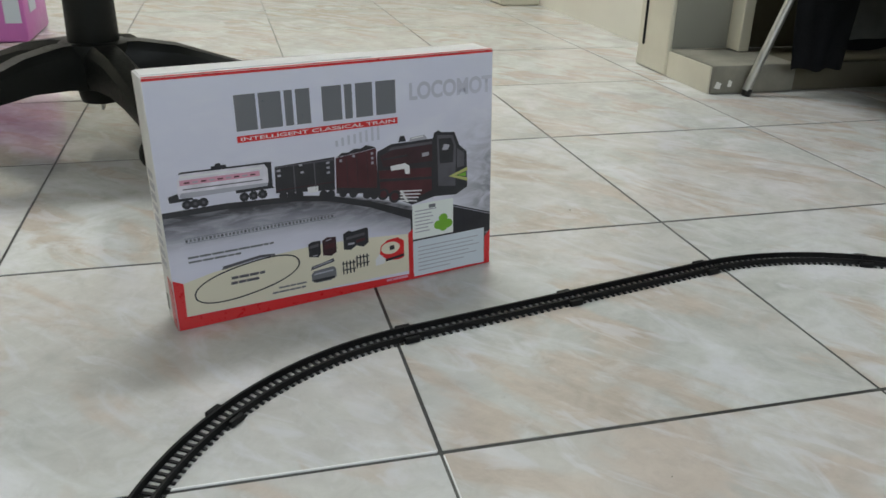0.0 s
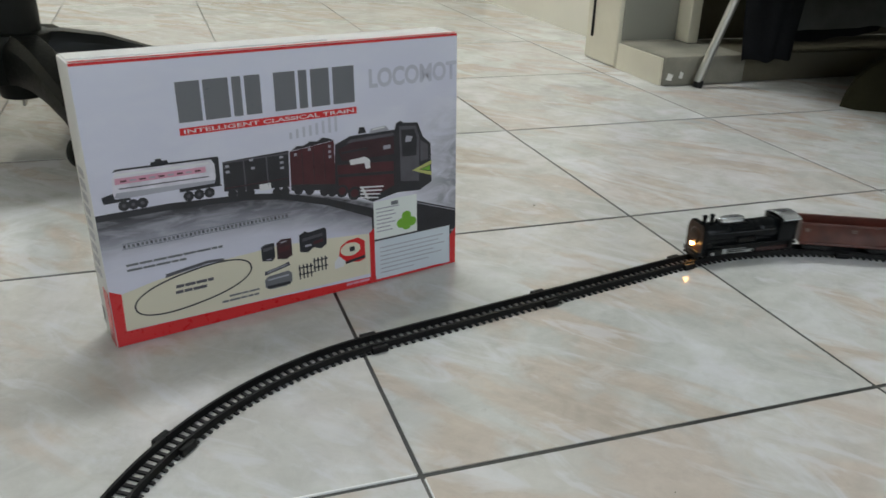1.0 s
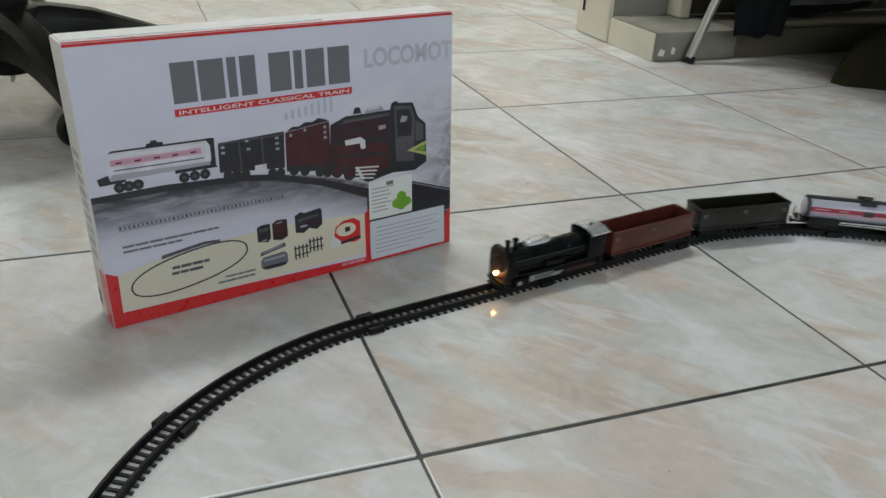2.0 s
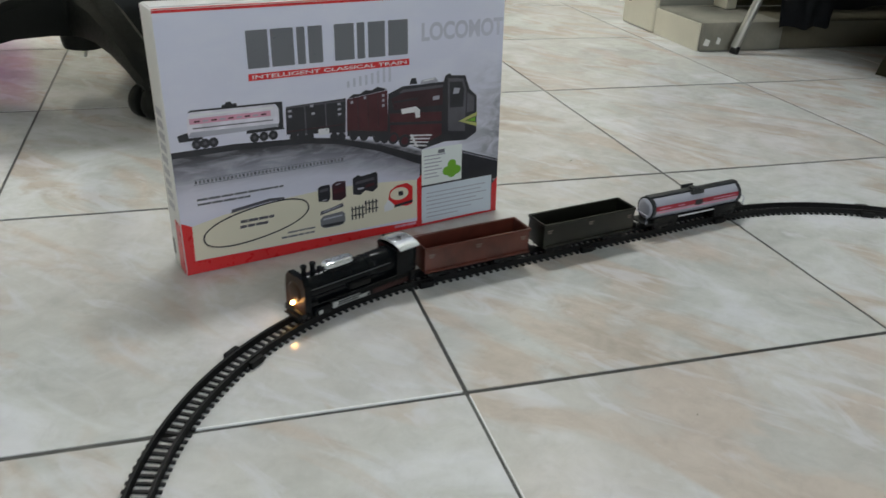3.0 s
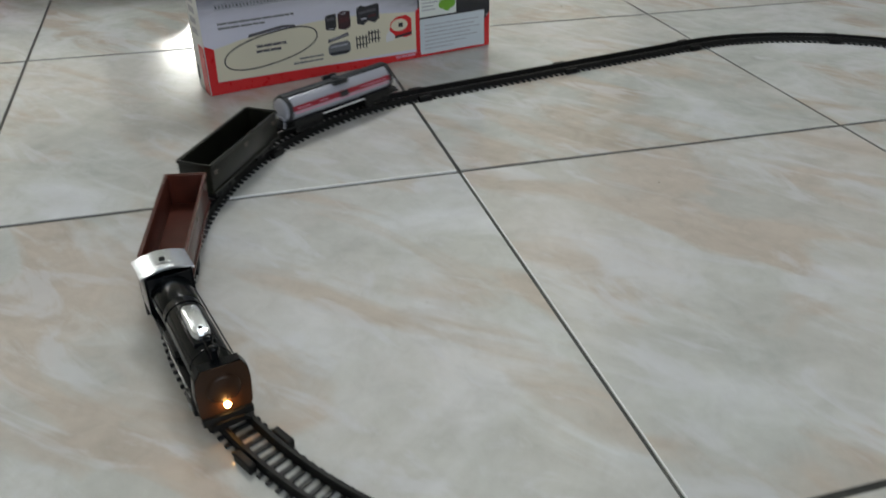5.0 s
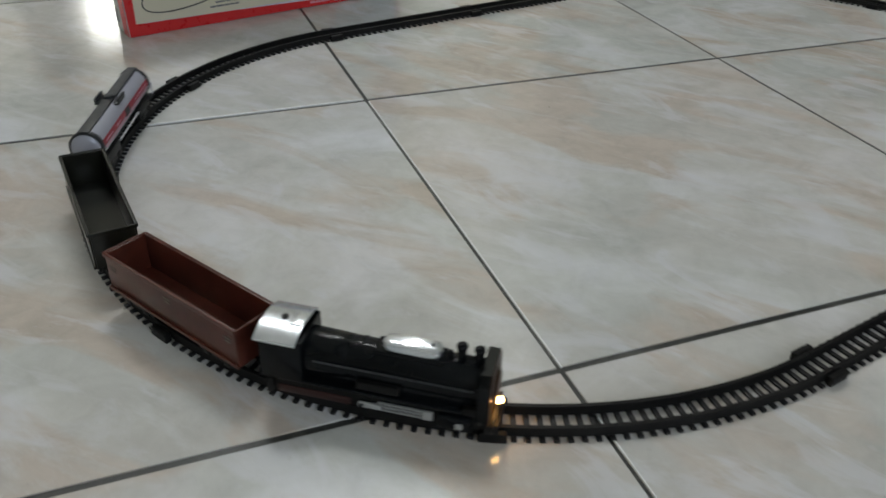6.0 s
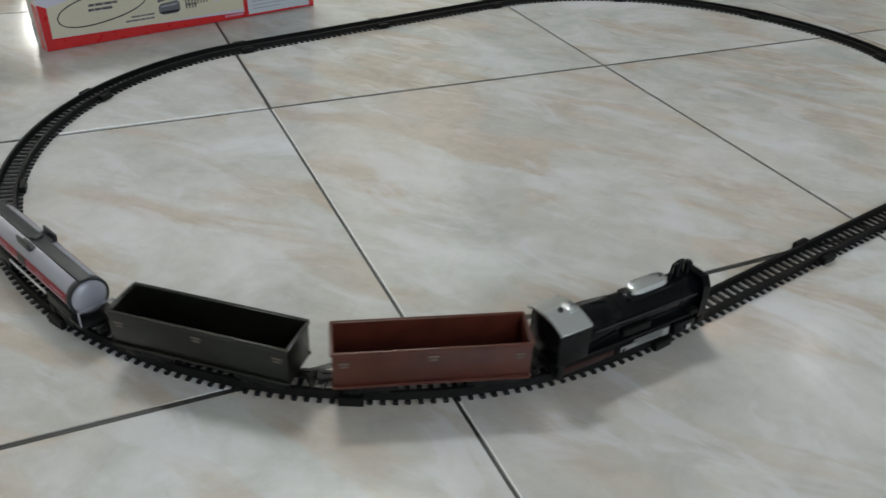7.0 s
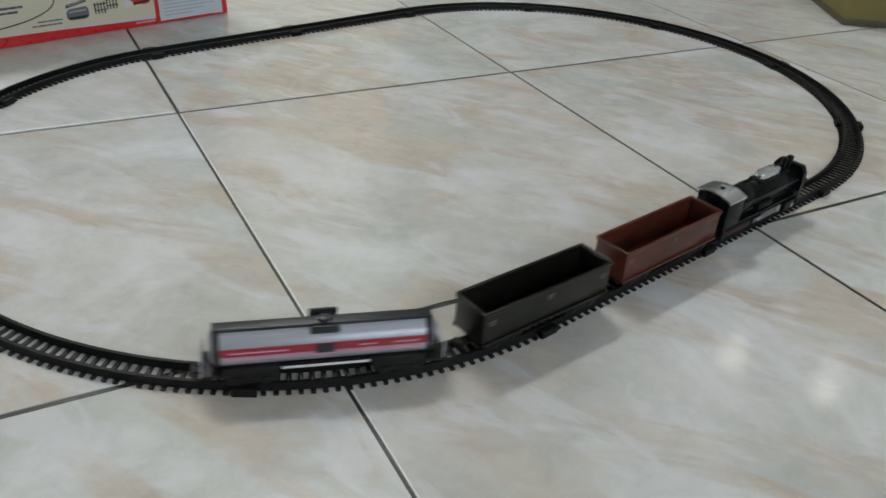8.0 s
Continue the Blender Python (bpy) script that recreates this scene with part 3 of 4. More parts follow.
    detail("printed_shade", "ink_haze", [(18, 134.5), (22, 132.5), (99, 133), (102, 136), (60, 137), (20, 138)], 2.6, tank)
    detail("printed_sheen", "ink_white", [(21, 152), (97, 150.6), (97, 152.6), (22, 154)], 3, tank)
    for pts in ([(19, 155.4), (22, 157.6), (101, 156.2), (101, 154.6), (23, 156)], [(49, 156), (64, 156), (63, 159.5), (50, 159.5)], [(53, 159.5), (59, 159.5), (58, 161.5), (54, 161.5)],
                [(98, 156.5), (106, 156), (105.5, 132), (100, 132.5), (102, 138), (102, 150)], [(8, 136), (17, 138), (18, 133), (30, 132.5), (30, 130.5), (9, 130)], [(70, 133), (104, 133), (107, 130), (70, 130)]):
        detail("printed_fitting", "ink_dark", pts, 3.4, tank)
    for x in (24, 31.5, 39, 77, 86, 95):
        detail("printed_wheel", "ink_dark", ring(x, 126.5 if x < 50 else 125.5, 4.6, 10), 4, tank)
        detail("printed_hub", "ink_slate", ring(x, 126.5 if x < 50 else 125.5, 1.6, 8), 4.8, tank)

    # printed black wagon
    dark = ink("printed_dark_wagon", "ink_dark", [(108, 124), (109, 150.5), (170, 152), (168.5, 118)], 2, "printed black open wagon")
    for x0, z0, x1, z1, mat in ((109, 149, 170, 150.2, "ink_slate"), (127, 122, 128.2, 149, "ink_slate"), (148, 122, 149.2, 150, "ink_slate"), (109, 126, 168, 127.2, "ink_wine"), (140, 119, 151, 125, "ink_white")):
        bar("printed_fitting", mat, x0, z0, x1, z1, 3, dark)
    for x, z in ((111, 145), (111, 140), (133, 147.5), (134, 140), (161, 146), (161, 141), (161, 136)):
        bar("printed_mark", "ink_haze", x, z, x + 3.4, z + 2.2, 3.2, dark)
    for x, z in ((115, 120.5), (123, 120), (131, 119), (156, 115.5), (164, 114.5)):
        detail("printed_wheel", "ink_dark", ring(x, z, 4.4, 10), 3.4, dark)

    # printed maroon wagon with its load
    mar = ink("printed_red_wagon", "ink_maroon", [(170, 118.5), (171, 150.5), (215, 155), (215, 111)], 2.2, "printed maroon open wagon")
    detail("printed_load", "ink_dark", [(172, 151), (178, 155), (185, 154.4), (191, 157.5), (198, 156.6), (204, 159.5), (211, 157.5), (215, 155.4)], 3, mar)
    for x in (182, 193, 204):
        bar("printed_rib", "ink_wine", x, 119, x + 1.0, 152, 3.1, mar)
    for x, z in ((175, 146), (189, 149), (209, 149), (209, 144), (209, 139)):
        bar("printed_mark", "ink_haze", x, z, x + 2.6, z + 2.6, 3.2, mar)
    detail("printed_frame", "ink_dark", [(170, 120), (215, 113), (215, 107), (170, 114)], 3.3, mar)
    for x, z, q in ((177, 113.5, 4.6), (188, 111.5, 4.8), (203, 108, 5.0), (211, 106, 5.0)):
        detail("printed_wheel", "ink_dark", ring(x, z, q), 3.9, mar)

    # printed locomotive
    loco = ink("printed_locomotive", "ink_dark", [(214, 108), (216, 151), (232, 157), (280, 157), (282, 163), (287, 165), (290, 162.5), (306, 161), (312, 146), (321, 138), (322, 98), (308, 91), (282, 93), (254, 88)], 3, "printed black and maroon locomotive")
    for mat, pts, lift in (("ink_wine", [(219, 146), (234, 151), (279, 151), (279, 133), (222, 134)], 4.2), ("ink_slate", [(232, 153.6), (279, 154.2), (279, 151.6), (228, 150.6)], 4.2), ("ink_maroon", [(217, 131), (278, 126), (278, 101), (256, 94), (218, 109)], 4.2),
                           ("ink_dark", [(217, 122), (278, 116), (278, 113), (217, 119)], 5), ("ink_white", [(230, 134), (247, 135), (252, 131), (252, 123), (247, 123), (246, 129), (231, 129)], 5), ("ink_dark", [(222, 141), (250, 142), (250, 144), (222, 143)], 5),
                           ("ink_slate", [(285, 160), (304, 158), (308, 146), (307, 101), (286, 104)], 4.2), ("ink_dark", [(287, 156), (302, 155), (305, 146), (304, 128), (288, 129)], 5), ("ink_haze", [(291, 143), (298, 143), (300, 148), (293, 149.5)], 5.8),
                           ("ink_haze", [(267, 139), (275, 139.4), (275, 143.4), (267, 143)], 5), ("ink_haze", [(252, 156.6), (254, 161), (270, 162.4), (274, 157.4)], 4.2), ("ink_white", [(255, 159.4), (269, 160.6), (268, 161.8), (256, 160.6)], 5),
                           ("ink_yellow", [(299, 113), (322, 120.5), (322, 116.5), (307, 112.5), (322, 108.5), (322, 104.5)], 5.4), ("ink_green", [(309, 112.5), (320, 115), (320, 110)], 5.2), ("ink_dark", [(240, 158), (242, 164), (247, 164), (249, 158)], 4.2),
                           ("ink_slate", [(309, 143), (318, 137), (318, 122), (309, 121)], 4.2)):
        detail("printed_detail", mat, pts, lift, loco)
    for x, z, q in ((221, 105, 6.4), (234, 100.5, 7.0)):
        wheel = detail("printed_wheel", "ink_dark", ring(x, z, q, 14), 5.2, loco)
        detail("printed_hub", "ink_maroon", ring(x, z, q * 0.6), 5.9, loco)
    for i in range(4):
        detail("printed_rod", "ink_white", [(240, 106 - i * 3.4), (266 - i * 2, 103 - i * 3.6), (266 - i * 2, 101.6 - i * 3.6), (240, 104.4 - i * 3.4)], 5.6, loco)
    detail("printed_rod", "ink_white", [(240, 106), (243, 106), (250, 92), (247, 92)], 6.2, loco)

    # lower information panel
    ink("red_border", "box_red", [(0.8, 0.8), (0.8, 54), (10.5, 49), (9.5, 14), (120, 12), (249, 8), (340, 2.6), (345, 2.6), (345, 34), (352, 42), (352, 0.8)], 2, "red printed lower border")
    ink("red_upright", "box_red", [(248.6, 7), (248.6, 56), (254, 60), (254, 4)], 2, "red printed divider")
    ink("cream_panel", "cream", [(9.6, 14.4), (10.6, 49), (40, 55), (97, 60.5), (150, 63), (200, 60), (248.4, 55.5), (248.4, 12), (120, 12.4)], 1.6, "cream printed information panel")
    turn = radians(10)
    bm = bmesh.new()
    k = card_pose(2.6)
    loop = []
    for i in range(56):
        a = 2 * math.pi * i / 56
        u, w = 53.5 * math.copysign(abs(math.cos(a)) ** 0.88, math.cos(a)), 16.4 * math.copysign(abs(math.sin(a)) ** 0.9, math.sin(a))
        loop.append((u, w))
    rings = [[bm.verts.new(k @ Vector((72.5 + (u + du * u / 53.5) * math.cos(turn) - (w + du * w / 16.4) * math.sin(turn), 41 + (u + du * u / 53.5) * math.sin(turn) * 0.9 + (w + du * w / 16.4) * math.cos(turn), h))) for u, w in loop] for du, h in ((-0.9, 0), (0.6, 0), (0.6, 0.09), (-0.9, 0.09))]
    for j in range(4):
        for i in range(56):
            bm.faces.new((rings[j][i], rings[j][(i + 1) % 56], rings[(j + 1) % 4][(i + 1) % 56], rings[(j + 1) % 4][i]))
    bmesh.ops.recalc_face_normals(bm, faces=bm.faces[:])
    part("printed_oval", bm, M["ink_dark"], pk, "thin dark printed oval of track")
    ink("printed_train", "ink_slate", [(48, 55.5), (49, 59), (70, 61.6), (86, 63.6), (101, 62.4), (101, 60.4), (86, 60.6), (70, 58.6)], 3, "tiny printed train on the oval")
    dice = random.Random(5)
    for x0, x1, z0, z1, mat in ((18, 101, 73.0, 75.0, "ink_grey"), (18, 68, 68.4, 70.4, "ink_grey"), (56, 90, 43.6, 46.4, "ink_slate"), (55, 84, 38.2, 41.0, "ink_slate"), (102, 131, 23.4, 25.2, "ink_grey"), (95, 130, 18.8, 20.8, "ink_grey"), (221, 247, 4.6, 7.2, "stripe_pink")):
        x = x0
        while x < x1 - 1.5:
            w = min(dice.uniform(5.0, 13.0), x1 - x)
            slab("text_bar", mat, x, z0, x + w, z1, 3, "plain bar of small print")
            x += w + 0.8
    for z0, z1 in ((88.6, 89.1), (93.2, 93.7)):
        slab("ruler_line", "ink_grey", 17, z0, 167, z1, 3, "thin grey ruler line")
    for i in range(40):
        slab("ruler_tick", "ink_grey" if i % 3 else "ink_slate", 18 + i * 3.7, 89.8, 20.0 + i * 3.7, 92.4, 3)

    def picture(mat, pts, marks):
        pic = ink("printed_picture", mat, pts, 3, "small printed picture of train parts")
        for m, p in marks:
            detail("printed_detail", m, p, 4, pic)

    picture("ink_dark", [(136, 51), (136, 65), (140, 67), (149, 67), (149, 53), (146, 49)], (("ink_slate", [(138, 60), (147, 61), (147, 64), (138, 63)]), ("ink_haze", [(140, 51), (145, 51), (145, 52), (140, 52)])))
    picture("ink_wine", [(151, 50), (151, 66), (156, 69), (166, 68), (166, 51), (160, 48)], (("ink_maroon", [(153, 56), (164, 57), (164, 62), (153, 61)]), ("ink_haze", [(155, 65), (161, 66), (161, 67), (155, 66)])))
    picture("ink_dark", [(174, 52), (174, 69), (180, 72), (184, 70), (200, 72), (202, 70), (202, 55), (196, 51), (188, 54), (182, 50)], (("ink_slate", [(177, 62), (198, 64), (198, 67), (177, 65)]), ("ink_haze", [(179, 56), (186, 56), (186, 58), (179, 58)]), ("ink_maroon", [(188, 57), (198, 58), (198, 61), (188, 60)])))
    picture("ink_slate", [(137, 36), (138, 40), (150, 42), (162, 45), (163, 41), (150, 38.5)], (("ink_haze", [(140, 38.4), (160, 42.4), (160, 43.2), (140, 39.2)]),))
    picture("ink_grey", [(137, 24), (137, 31), (140, 34.5), (161, 36), (164, 33), (164, 24), (158, 21), (142, 21)], (("ink_dark", [(139, 22), (162, 22), (162, 25), (139, 25)]), ("ink_haze", [(140, 30), (161, 31), (161, 32.6), (140, 31.6)])))
    for i in range(8):
        up = 4 if i > 3 else 0
        slab("printed_rail", "ink_dark", 171.5 + i * 3.9, 24 + up, 173.0 + i * 3.9, 38.5 + up, 3)
    for x0, z in ((171, 28), (171, 35), (186.5, 32), (186.5, 39)):
        slab("printed_rail", "ink_dark", x0, z, x0 + 15.5, z + 1.3, 3.8)
    badge = ink("printed_badge", "box_red", [(220, 31), (214, 38), (216, 48), (224, 53), (236, 54), (243, 49), (243, 30), (236, 28)], 3, "red and white oval badge")
    detail("badge_field", "cream", [(227 + 11 * math.cos(i * math.pi / 8), 43.5 + 7.0 * math.sin(i * math.pi / 8)) for i in range(16)], 4, badge)
    bar("badge_mark", "ink_dark", 226, 41, 231.5, 46, 5, badge)
    detail("badge_wing", "ink_white", [(209, 26), (209, 33), (214, 39), (221, 32), (219, 27)], 3.8, badge)
    detail("badge_foot", "ink_dark", [(221, 28.6), (243, 31), (243, 34), (221, 31.6)], 4, badge)

    # stickers on the cover
    st = slab("clover_sticker", "sticker", 254, 47.5, 304, 87.5, 5, "white sticker with a green clover")
    for dx, dz in ((-6, -1), (6, -1), (0, 6), (0, -4)):
        part("clover_leaf", prism([(291.5 + dx + 5.6 * math.cos(i * math.pi / 6), 60.5 + dz + 5.2 * math.sin(i * math.pi / 6)) for i in range(12)], card_pose(6 + abs(dx) * 0.05 + dz * 0.02), 0.08), M["ink_green"], st)
    for i in range(7):
        part("text_bar", prism([(257, 79 - i * 4), (257 + (26, 20, 22, 18, 22, 16, 18)[i], 79 - i * 4), (257 + (26, 20, 22, 18, 22, 16, 18)[i], 80.2 - i * 4), (257, 80.2 - i * 4)], card_pose(6), 0.09), M["ink_haze"], st)
    part("sticker_mark", prism([(274, 81), (282, 81), (282, 85), (274, 85)], card_pose(6), 0.09), M["ink_grey"], st)
    lb = slab("paper_label", "label", 254.5, 3.6, 344, 45.5, 5, "pale blue paper label with grey lines")
    for i in range(7):
        part("text_bar", prism([(260, 37 - i * 4.6), (260 + (76, 70, 78, 64, 74, 58, 40)[i], 37 - i * 4.6), (260 + (76, 70, 78, 64, 74, 58, 40)[i], 38 - i * 4.6), (260, 38 - i * 4.6)], card_pose(6), 0.09), M["ink_haze"], lb)
    # the carton is racked a little to one side and backwards
    rack = Matrix(((1, 0, -0.0245, 0), (0, 1, 0.016, 0), (0, 0, 1, 0), (0, 0, 0, 1)))
    for o in pk.children_recursive:
        o.data.transform(rack)
    return pk


train_package()

# ---------------------------------------------------------------- crumbs on the floor
for x, y, q in ((0.160, -0.066, 0.0006), (0.297, 0.463, 0.0013)):
    crumb = thing("crumb", pose(x, y, q * 0.4, 0, 0, 40), "tiny dark crumb of dirt on the tiled floor", "dirt", "crumbs")
    part("grain", ball((0, 0, 0), q * 1.5, q * 0.8, q * 0.5, n=8), M["concrete"], crumb)

# ---------------------------------------------------------------- oval railway
RAD, RUN, SKEW = 0.3195, 0.374, 11.8
U = Vector((math.cos(radians(SKEW)), math.sin(radians(SKEW)), 0))
N = Vector((-U.y, U.x, 0))
C1 = Vector((0.0770, -0.1347, 0))
C2 = C1 + U * RUN
HALF = math.pi * RAD
LAP = 2 * (RUN + HALF)


def on_oval(s):
    """Place and direction of travel on the centre line, s metres on from the far straight's end."""
    s %= LAP
    if s < RUN:
        return C2 + N * RAD - U * s, -U
    s -= RUN
    if s < HALF:
        a = s / RAD
        return C1 + N * RAD * math.cos(a) - U * RAD * math.sin(a), -U * math.cos(a) - N * math.sin(a)
    s -= HALF
    if s < RUN:
        return C1 - N * RAD + U * s, U
    a = (s - RUN) / RAD
    return C2 - N * RAD * math.cos(a) + U * RAD * math.sin(a), U * math.cos(a) + N * math.sin(a)


sleeper_mesh = finish("sleeper", box(-0.00155, 0.00155, -0.0129, 0.0129, 0.0, 0.0017, 0.0005), M["sleeper"])
chair_mesh = finish("rail_joint", box(-0.0075, 0.0075, -0.0022, 0.0022, 0.0, 0.0062, 0.0008), M["track"])


def track_section(s0, s1, count, name, label):
    mid, _ = on_oval((s0 + s1) / 2)
    sec = thing(name, Matrix.Translation(mid), label, "track", "oval toy railway")
    inv = Matrix.Translation(-mid)
    steps = max(2, int((s1 - s0) / 0.008))
    for side in (-1, 1):
        path = []
        for i in range(steps + 1):
            p, d = on_oval(s0 + 0.0002 + (s1 - s0 - 0.0004) * i / steps)
            n = Vector((-d.y, d.x, 0))
            path.append((inv @ (p + n * side * 0.0078), n))
        part("rail", sweep(path, [(-0.0019, 0.0014), (0.0019, 0.0014), (0.0013, 0.0036), (0.0012, 0.0068), (-0.0012, 0.0068), (-0.0013, 0.0036)]), M["track"], sec, "black plastic rail", True)
    for i in range(count):
        p, d = on_oval(s0 + (s1 - s0) * (i + 0.5) / count)
        o = new("sleeper", sleeper_mesh)
        o.parent = sec
        o.matrix_basis = inv @ Matrix.Translation(p) @ Matrix.Rotation(math.atan2(d.y, d.x), 4, "Z")
    p, d = on_oval(s1)
    n = Vector((-d.y, d.x, 0))
    for side in (-1, 1):
        o = new("joint_clip", chair_mesh)
        o.parent = sec
        o.matrix_basis = inv @ Matrix.Translation(p + n * side * 0.0122) @ Matrix.Rotation(math.atan2(d.y, d.x), 4, "Z")


for start in (0.0, RUN + HALF):
    for i in range(2):
        track_section(start + RUN * i / 2, start + RUN * (i + 1) / 2, 25, "straight_track", "black plastic straight toy track on the tiled floor")
    for i in range(5):
        track_section(start + RUN + HALF * i / 5, start + RUN + HALF * (i + 1) / 5, 28, "curved_track", "black plastic curved toy track on the tiled floor")

RAIL = 0.0068


def wheel_pair(parent, x, r, half=0.0077, name="wheel"):
    for side in (-1, 1):
        bm = tube((x, side * (half - 0.0014), RAIL + r), (x, side * (half + 0.0014), RAIL + r), r, None, 20, bevel=0.0004)
        tube((x, side * (half + 0.0012), RAIL + r), (x, side * (half + 0.0020), RAIL + r), r * 0.4, None, 10, bm)
        part(name, bm, M["black_plastic"], parent, "", True)


def bogie(parent, x, r=0.0046, base=0.0085):
    b = part("bogie", box(x - 0.0150, x + 0.0150, -0.0108, 0.0108, RAIL + 0.0030, RAIL + 0.0075, 0.0008), M["black_plastic"], parent, "black four-wheel bogie", True)
    for side in (-1, 1):
        bm = box(x - 0.0155, x + 0.0155, side * 0.0112 - 0.0010, side * 0.0112 + 0.0010, RAIL + 0.0028, RAIL + 0.0062, 0.0005)
        for dx in (-base, base):
            box(x + dx - 0.0026, x + dx + 0.0026, side * 0.0118 - 0.0012, side * 0.0118 + 0.0012, RAIL + 0.0022, RAIL + 0.0070, 0.0005, bm)
        part("side_frame", bm, M["black_plastic"], b, "", True)
    for dx in (-base, base):
        wheel_pair(b, x + dx, r)
    return b


def coupler(parent, x, d):
    bm = box(x, x + d * 0.0085, -0.0022, 0.0022, RAIL + 0.0045, RAIL + 0.0065, 0.0004)
    box(x + d * 0.0065, x + d * 0.0095, -0.0045, 0.0045, RAIL + 0.0040, RAIL + 0.0090, 0.0006, bm)
    part("coupler", bm, M["black_plastic"], parent, "black hook coupler", True)


def open_wagon(mat, label):
    w = thing("open_wagon", pose(0, 0, 0), label, "toy wagon", "toy train")
    L, W, z0, z1, t = 0.0570, 0.0143, 0.0160, 0.0416, 0.0011
    bm = bmesh.new()
    box(-L, L, -W, -W + t, z0, z1, 0.0003, bm)
    box(-L, L, W - t, W, z0, z1, 0.0003, bm)
    box(-L, -L + t, -W + t, W - t, z0, z1 - 0.0004, 0.0003, bm)
    box(L - t, L, -W + t, W - t, z0, z1 - 0.0004, 0.0003, bm)
    box(-L + t, L - t, -W + t, W - t, z0, z0 + 0.0015, 0, bm)
    body = part("body", bm, M[mat], w, "", True)
    for side in (-1, 1):
        for x0, x1, zz0, zz1 in ((-L - 0.0004, L + 0.0004, z1 - 0.0022, z1 + 0.0003), (-L - 0.0004, L + 0.0004, z0, z0 + 0.0022)):
            part("side_rail", box(x0, x1, side * (W + 0.0005) - 0.0006, side * (W + 0.0005) + 0.0006, zz0, zz1, 0.0002), M[mat], body)
        for x, zz in ((-0.0505, z1 - 0.009), (0.0, z1 - 0.0075), (0.0505, z1 - 0.009)):
            for dz, half in ((0.0013, 0.0030), (-0.0009, 0.0022)):
                part("printed_mark", box(x - half, x + half, side * (W + 0.0002) - 0.0002, side * (W + 0.0002) + 0.0002, zz + dz - 0.0006, zz + dz + 0.0006), M["mark"], body, "faded pale printed mark")
    for end in (-1, 1):
        part("end_rail", box(end * (L + 0.0005) - 0.0006, end * (L + 0.0005) + 0.0006, -W, W, z1 - 0.0022, z1 + 0.0003, 0.0002), M[mat], body)
        coupler(w, end * 0.0565, end)
        bogie(w, end * 0.036)
    part("underframe", box(-0.055, 0.055, -0.0100, 0.0100, 0.0140, 0.0165, 0.0006), M["black_plastic"], w, "black underframe", True)
    return w


def tank_wagon():
    w = thing("tank_wagon", pose(0, 0, 0), "pearl silver toy tank wagon with a red stripe", "toy wagon", "toy train")
    zc, r, L = 0.0304, 0.0124, 0.0675
    prof = [(-L, r * 0.55), (-L + 0.0012, r * 0.82), (-L + 0.0035, r * 0.96), (-L + 0.006, r), (L - 0.006, r), (L - 0.0035, r * 0.96), (L - 0.0012, r * 0.82), (L, r * 0.55)]
    bm = bmesh.new()
    n = 32
    rings = [[bm.verts.new((x, q * math.cos(2 * math.pi * i / n), zc + q * math.sin(2 * math.pi * i / n))) for i in range(n)] for x, q in prof]
    for a, b in zip(rings, rings[1:]):
        for i in range(n):
            bm.faces.new((a[i], a[(i + 1) % n], b[(i + 1) % n], b[i]))
    bm.faces.new(rings[0][::-1])
    bm.faces.new(rings[-1])
    bmesh.ops.recalc_face_normals(bm, faces=bm.faces[:])
    tank = part("tank", bm, M["tank"], w, "", True)

    def band(x0, x1, a0, a1, mat, name, side, q=0.00025, label=""):
        bm = bmesh.new()
        k = 5
        pts = [[bm.verts.new((x, side * (r + e) * math.cos(radians(a0 + (a1 - a0) * i / k)), zc + (r + e) * math.sin(radians(a0 + (a1 - a0) * i / k)))) for i in range(k + 1)] for x, e in ((x0, q), (x1, q), (x1, -0.0003), (x0, -0.0003))]
        for j in range(4):
            for i in range(k):
                bm.faces.new((pts[j][i], pts[j][i + 1], pts[(j + 1) % 4][i + 1], pts[(j + 1) % 4][i]))
        bmesh.ops.recalc_face_normals(bm, faces=bm.faces[:])
        return part(name, bm, M[mat], tank, label, True)

    for side in (-1, 1):
        band(-0.061, 0.061, 0, 23, "stripe_red", "stripe", side, 0.00025, "red printed stripe")
        band(-0.058, 0.058, -13, -4, "stripe_pink", "line", side, 0.00025, "pink printed line")
        for x0, x1 in ((-0.056, -0.022), (0.020, 0.030), (0.040, 0.056)):
            band(x0, x1, 9, 13, "stripe_pink", "text_bar", side, 0.0005, "pale bar of small lettering")
        band(-0.006, 0.005, -6, 21, "walkway", "emblem", side, 0.0005, "small printed emblem")
        # Pale rod paints the light strip reflected along the tank's lower band.
        part("side_glint", tube((-0.026, side * 0.0118, 0.0192), (0.026, side * 0.0118, 0.0192), 0.0008, None, 10), M["ink_white"], w, "pale rod standing for the reflection on the tank's lower band", True)
    for end in (-1, 1):
        part("end_band", tube((end * 0.0605, 0, zc), (end * 0.0650, 0, zc), r + 0.0006, None, 32, bevel=0.0004), M["walkway"], tank, "slate grey end band", True)
        bogie(w, end * 0.044)
        coupler(w, end * 0.069, end)
        part("end_platform", box(end * 0.056, end * 0.073, -0.0125, 0.0125, 0.0150, 0.0172, 0.0006), M["black_plastic"], w, "black end platform", True)
        rail = bmesh.new()
        for y in (-0.0115, 0.0115):
            tube((end * 0.0718, y, 0.017), (end * 0.0718, y, 0.027), 0.0006, None, 8, rail)
        tube((end * 0.0718, -0.0115, 0.027), (end * 0.0718, 0.0115, 0.027), 0.0006, None, 8, rail)
        part("handrail", rail, M["tank"], w, "pale end handrail", True)
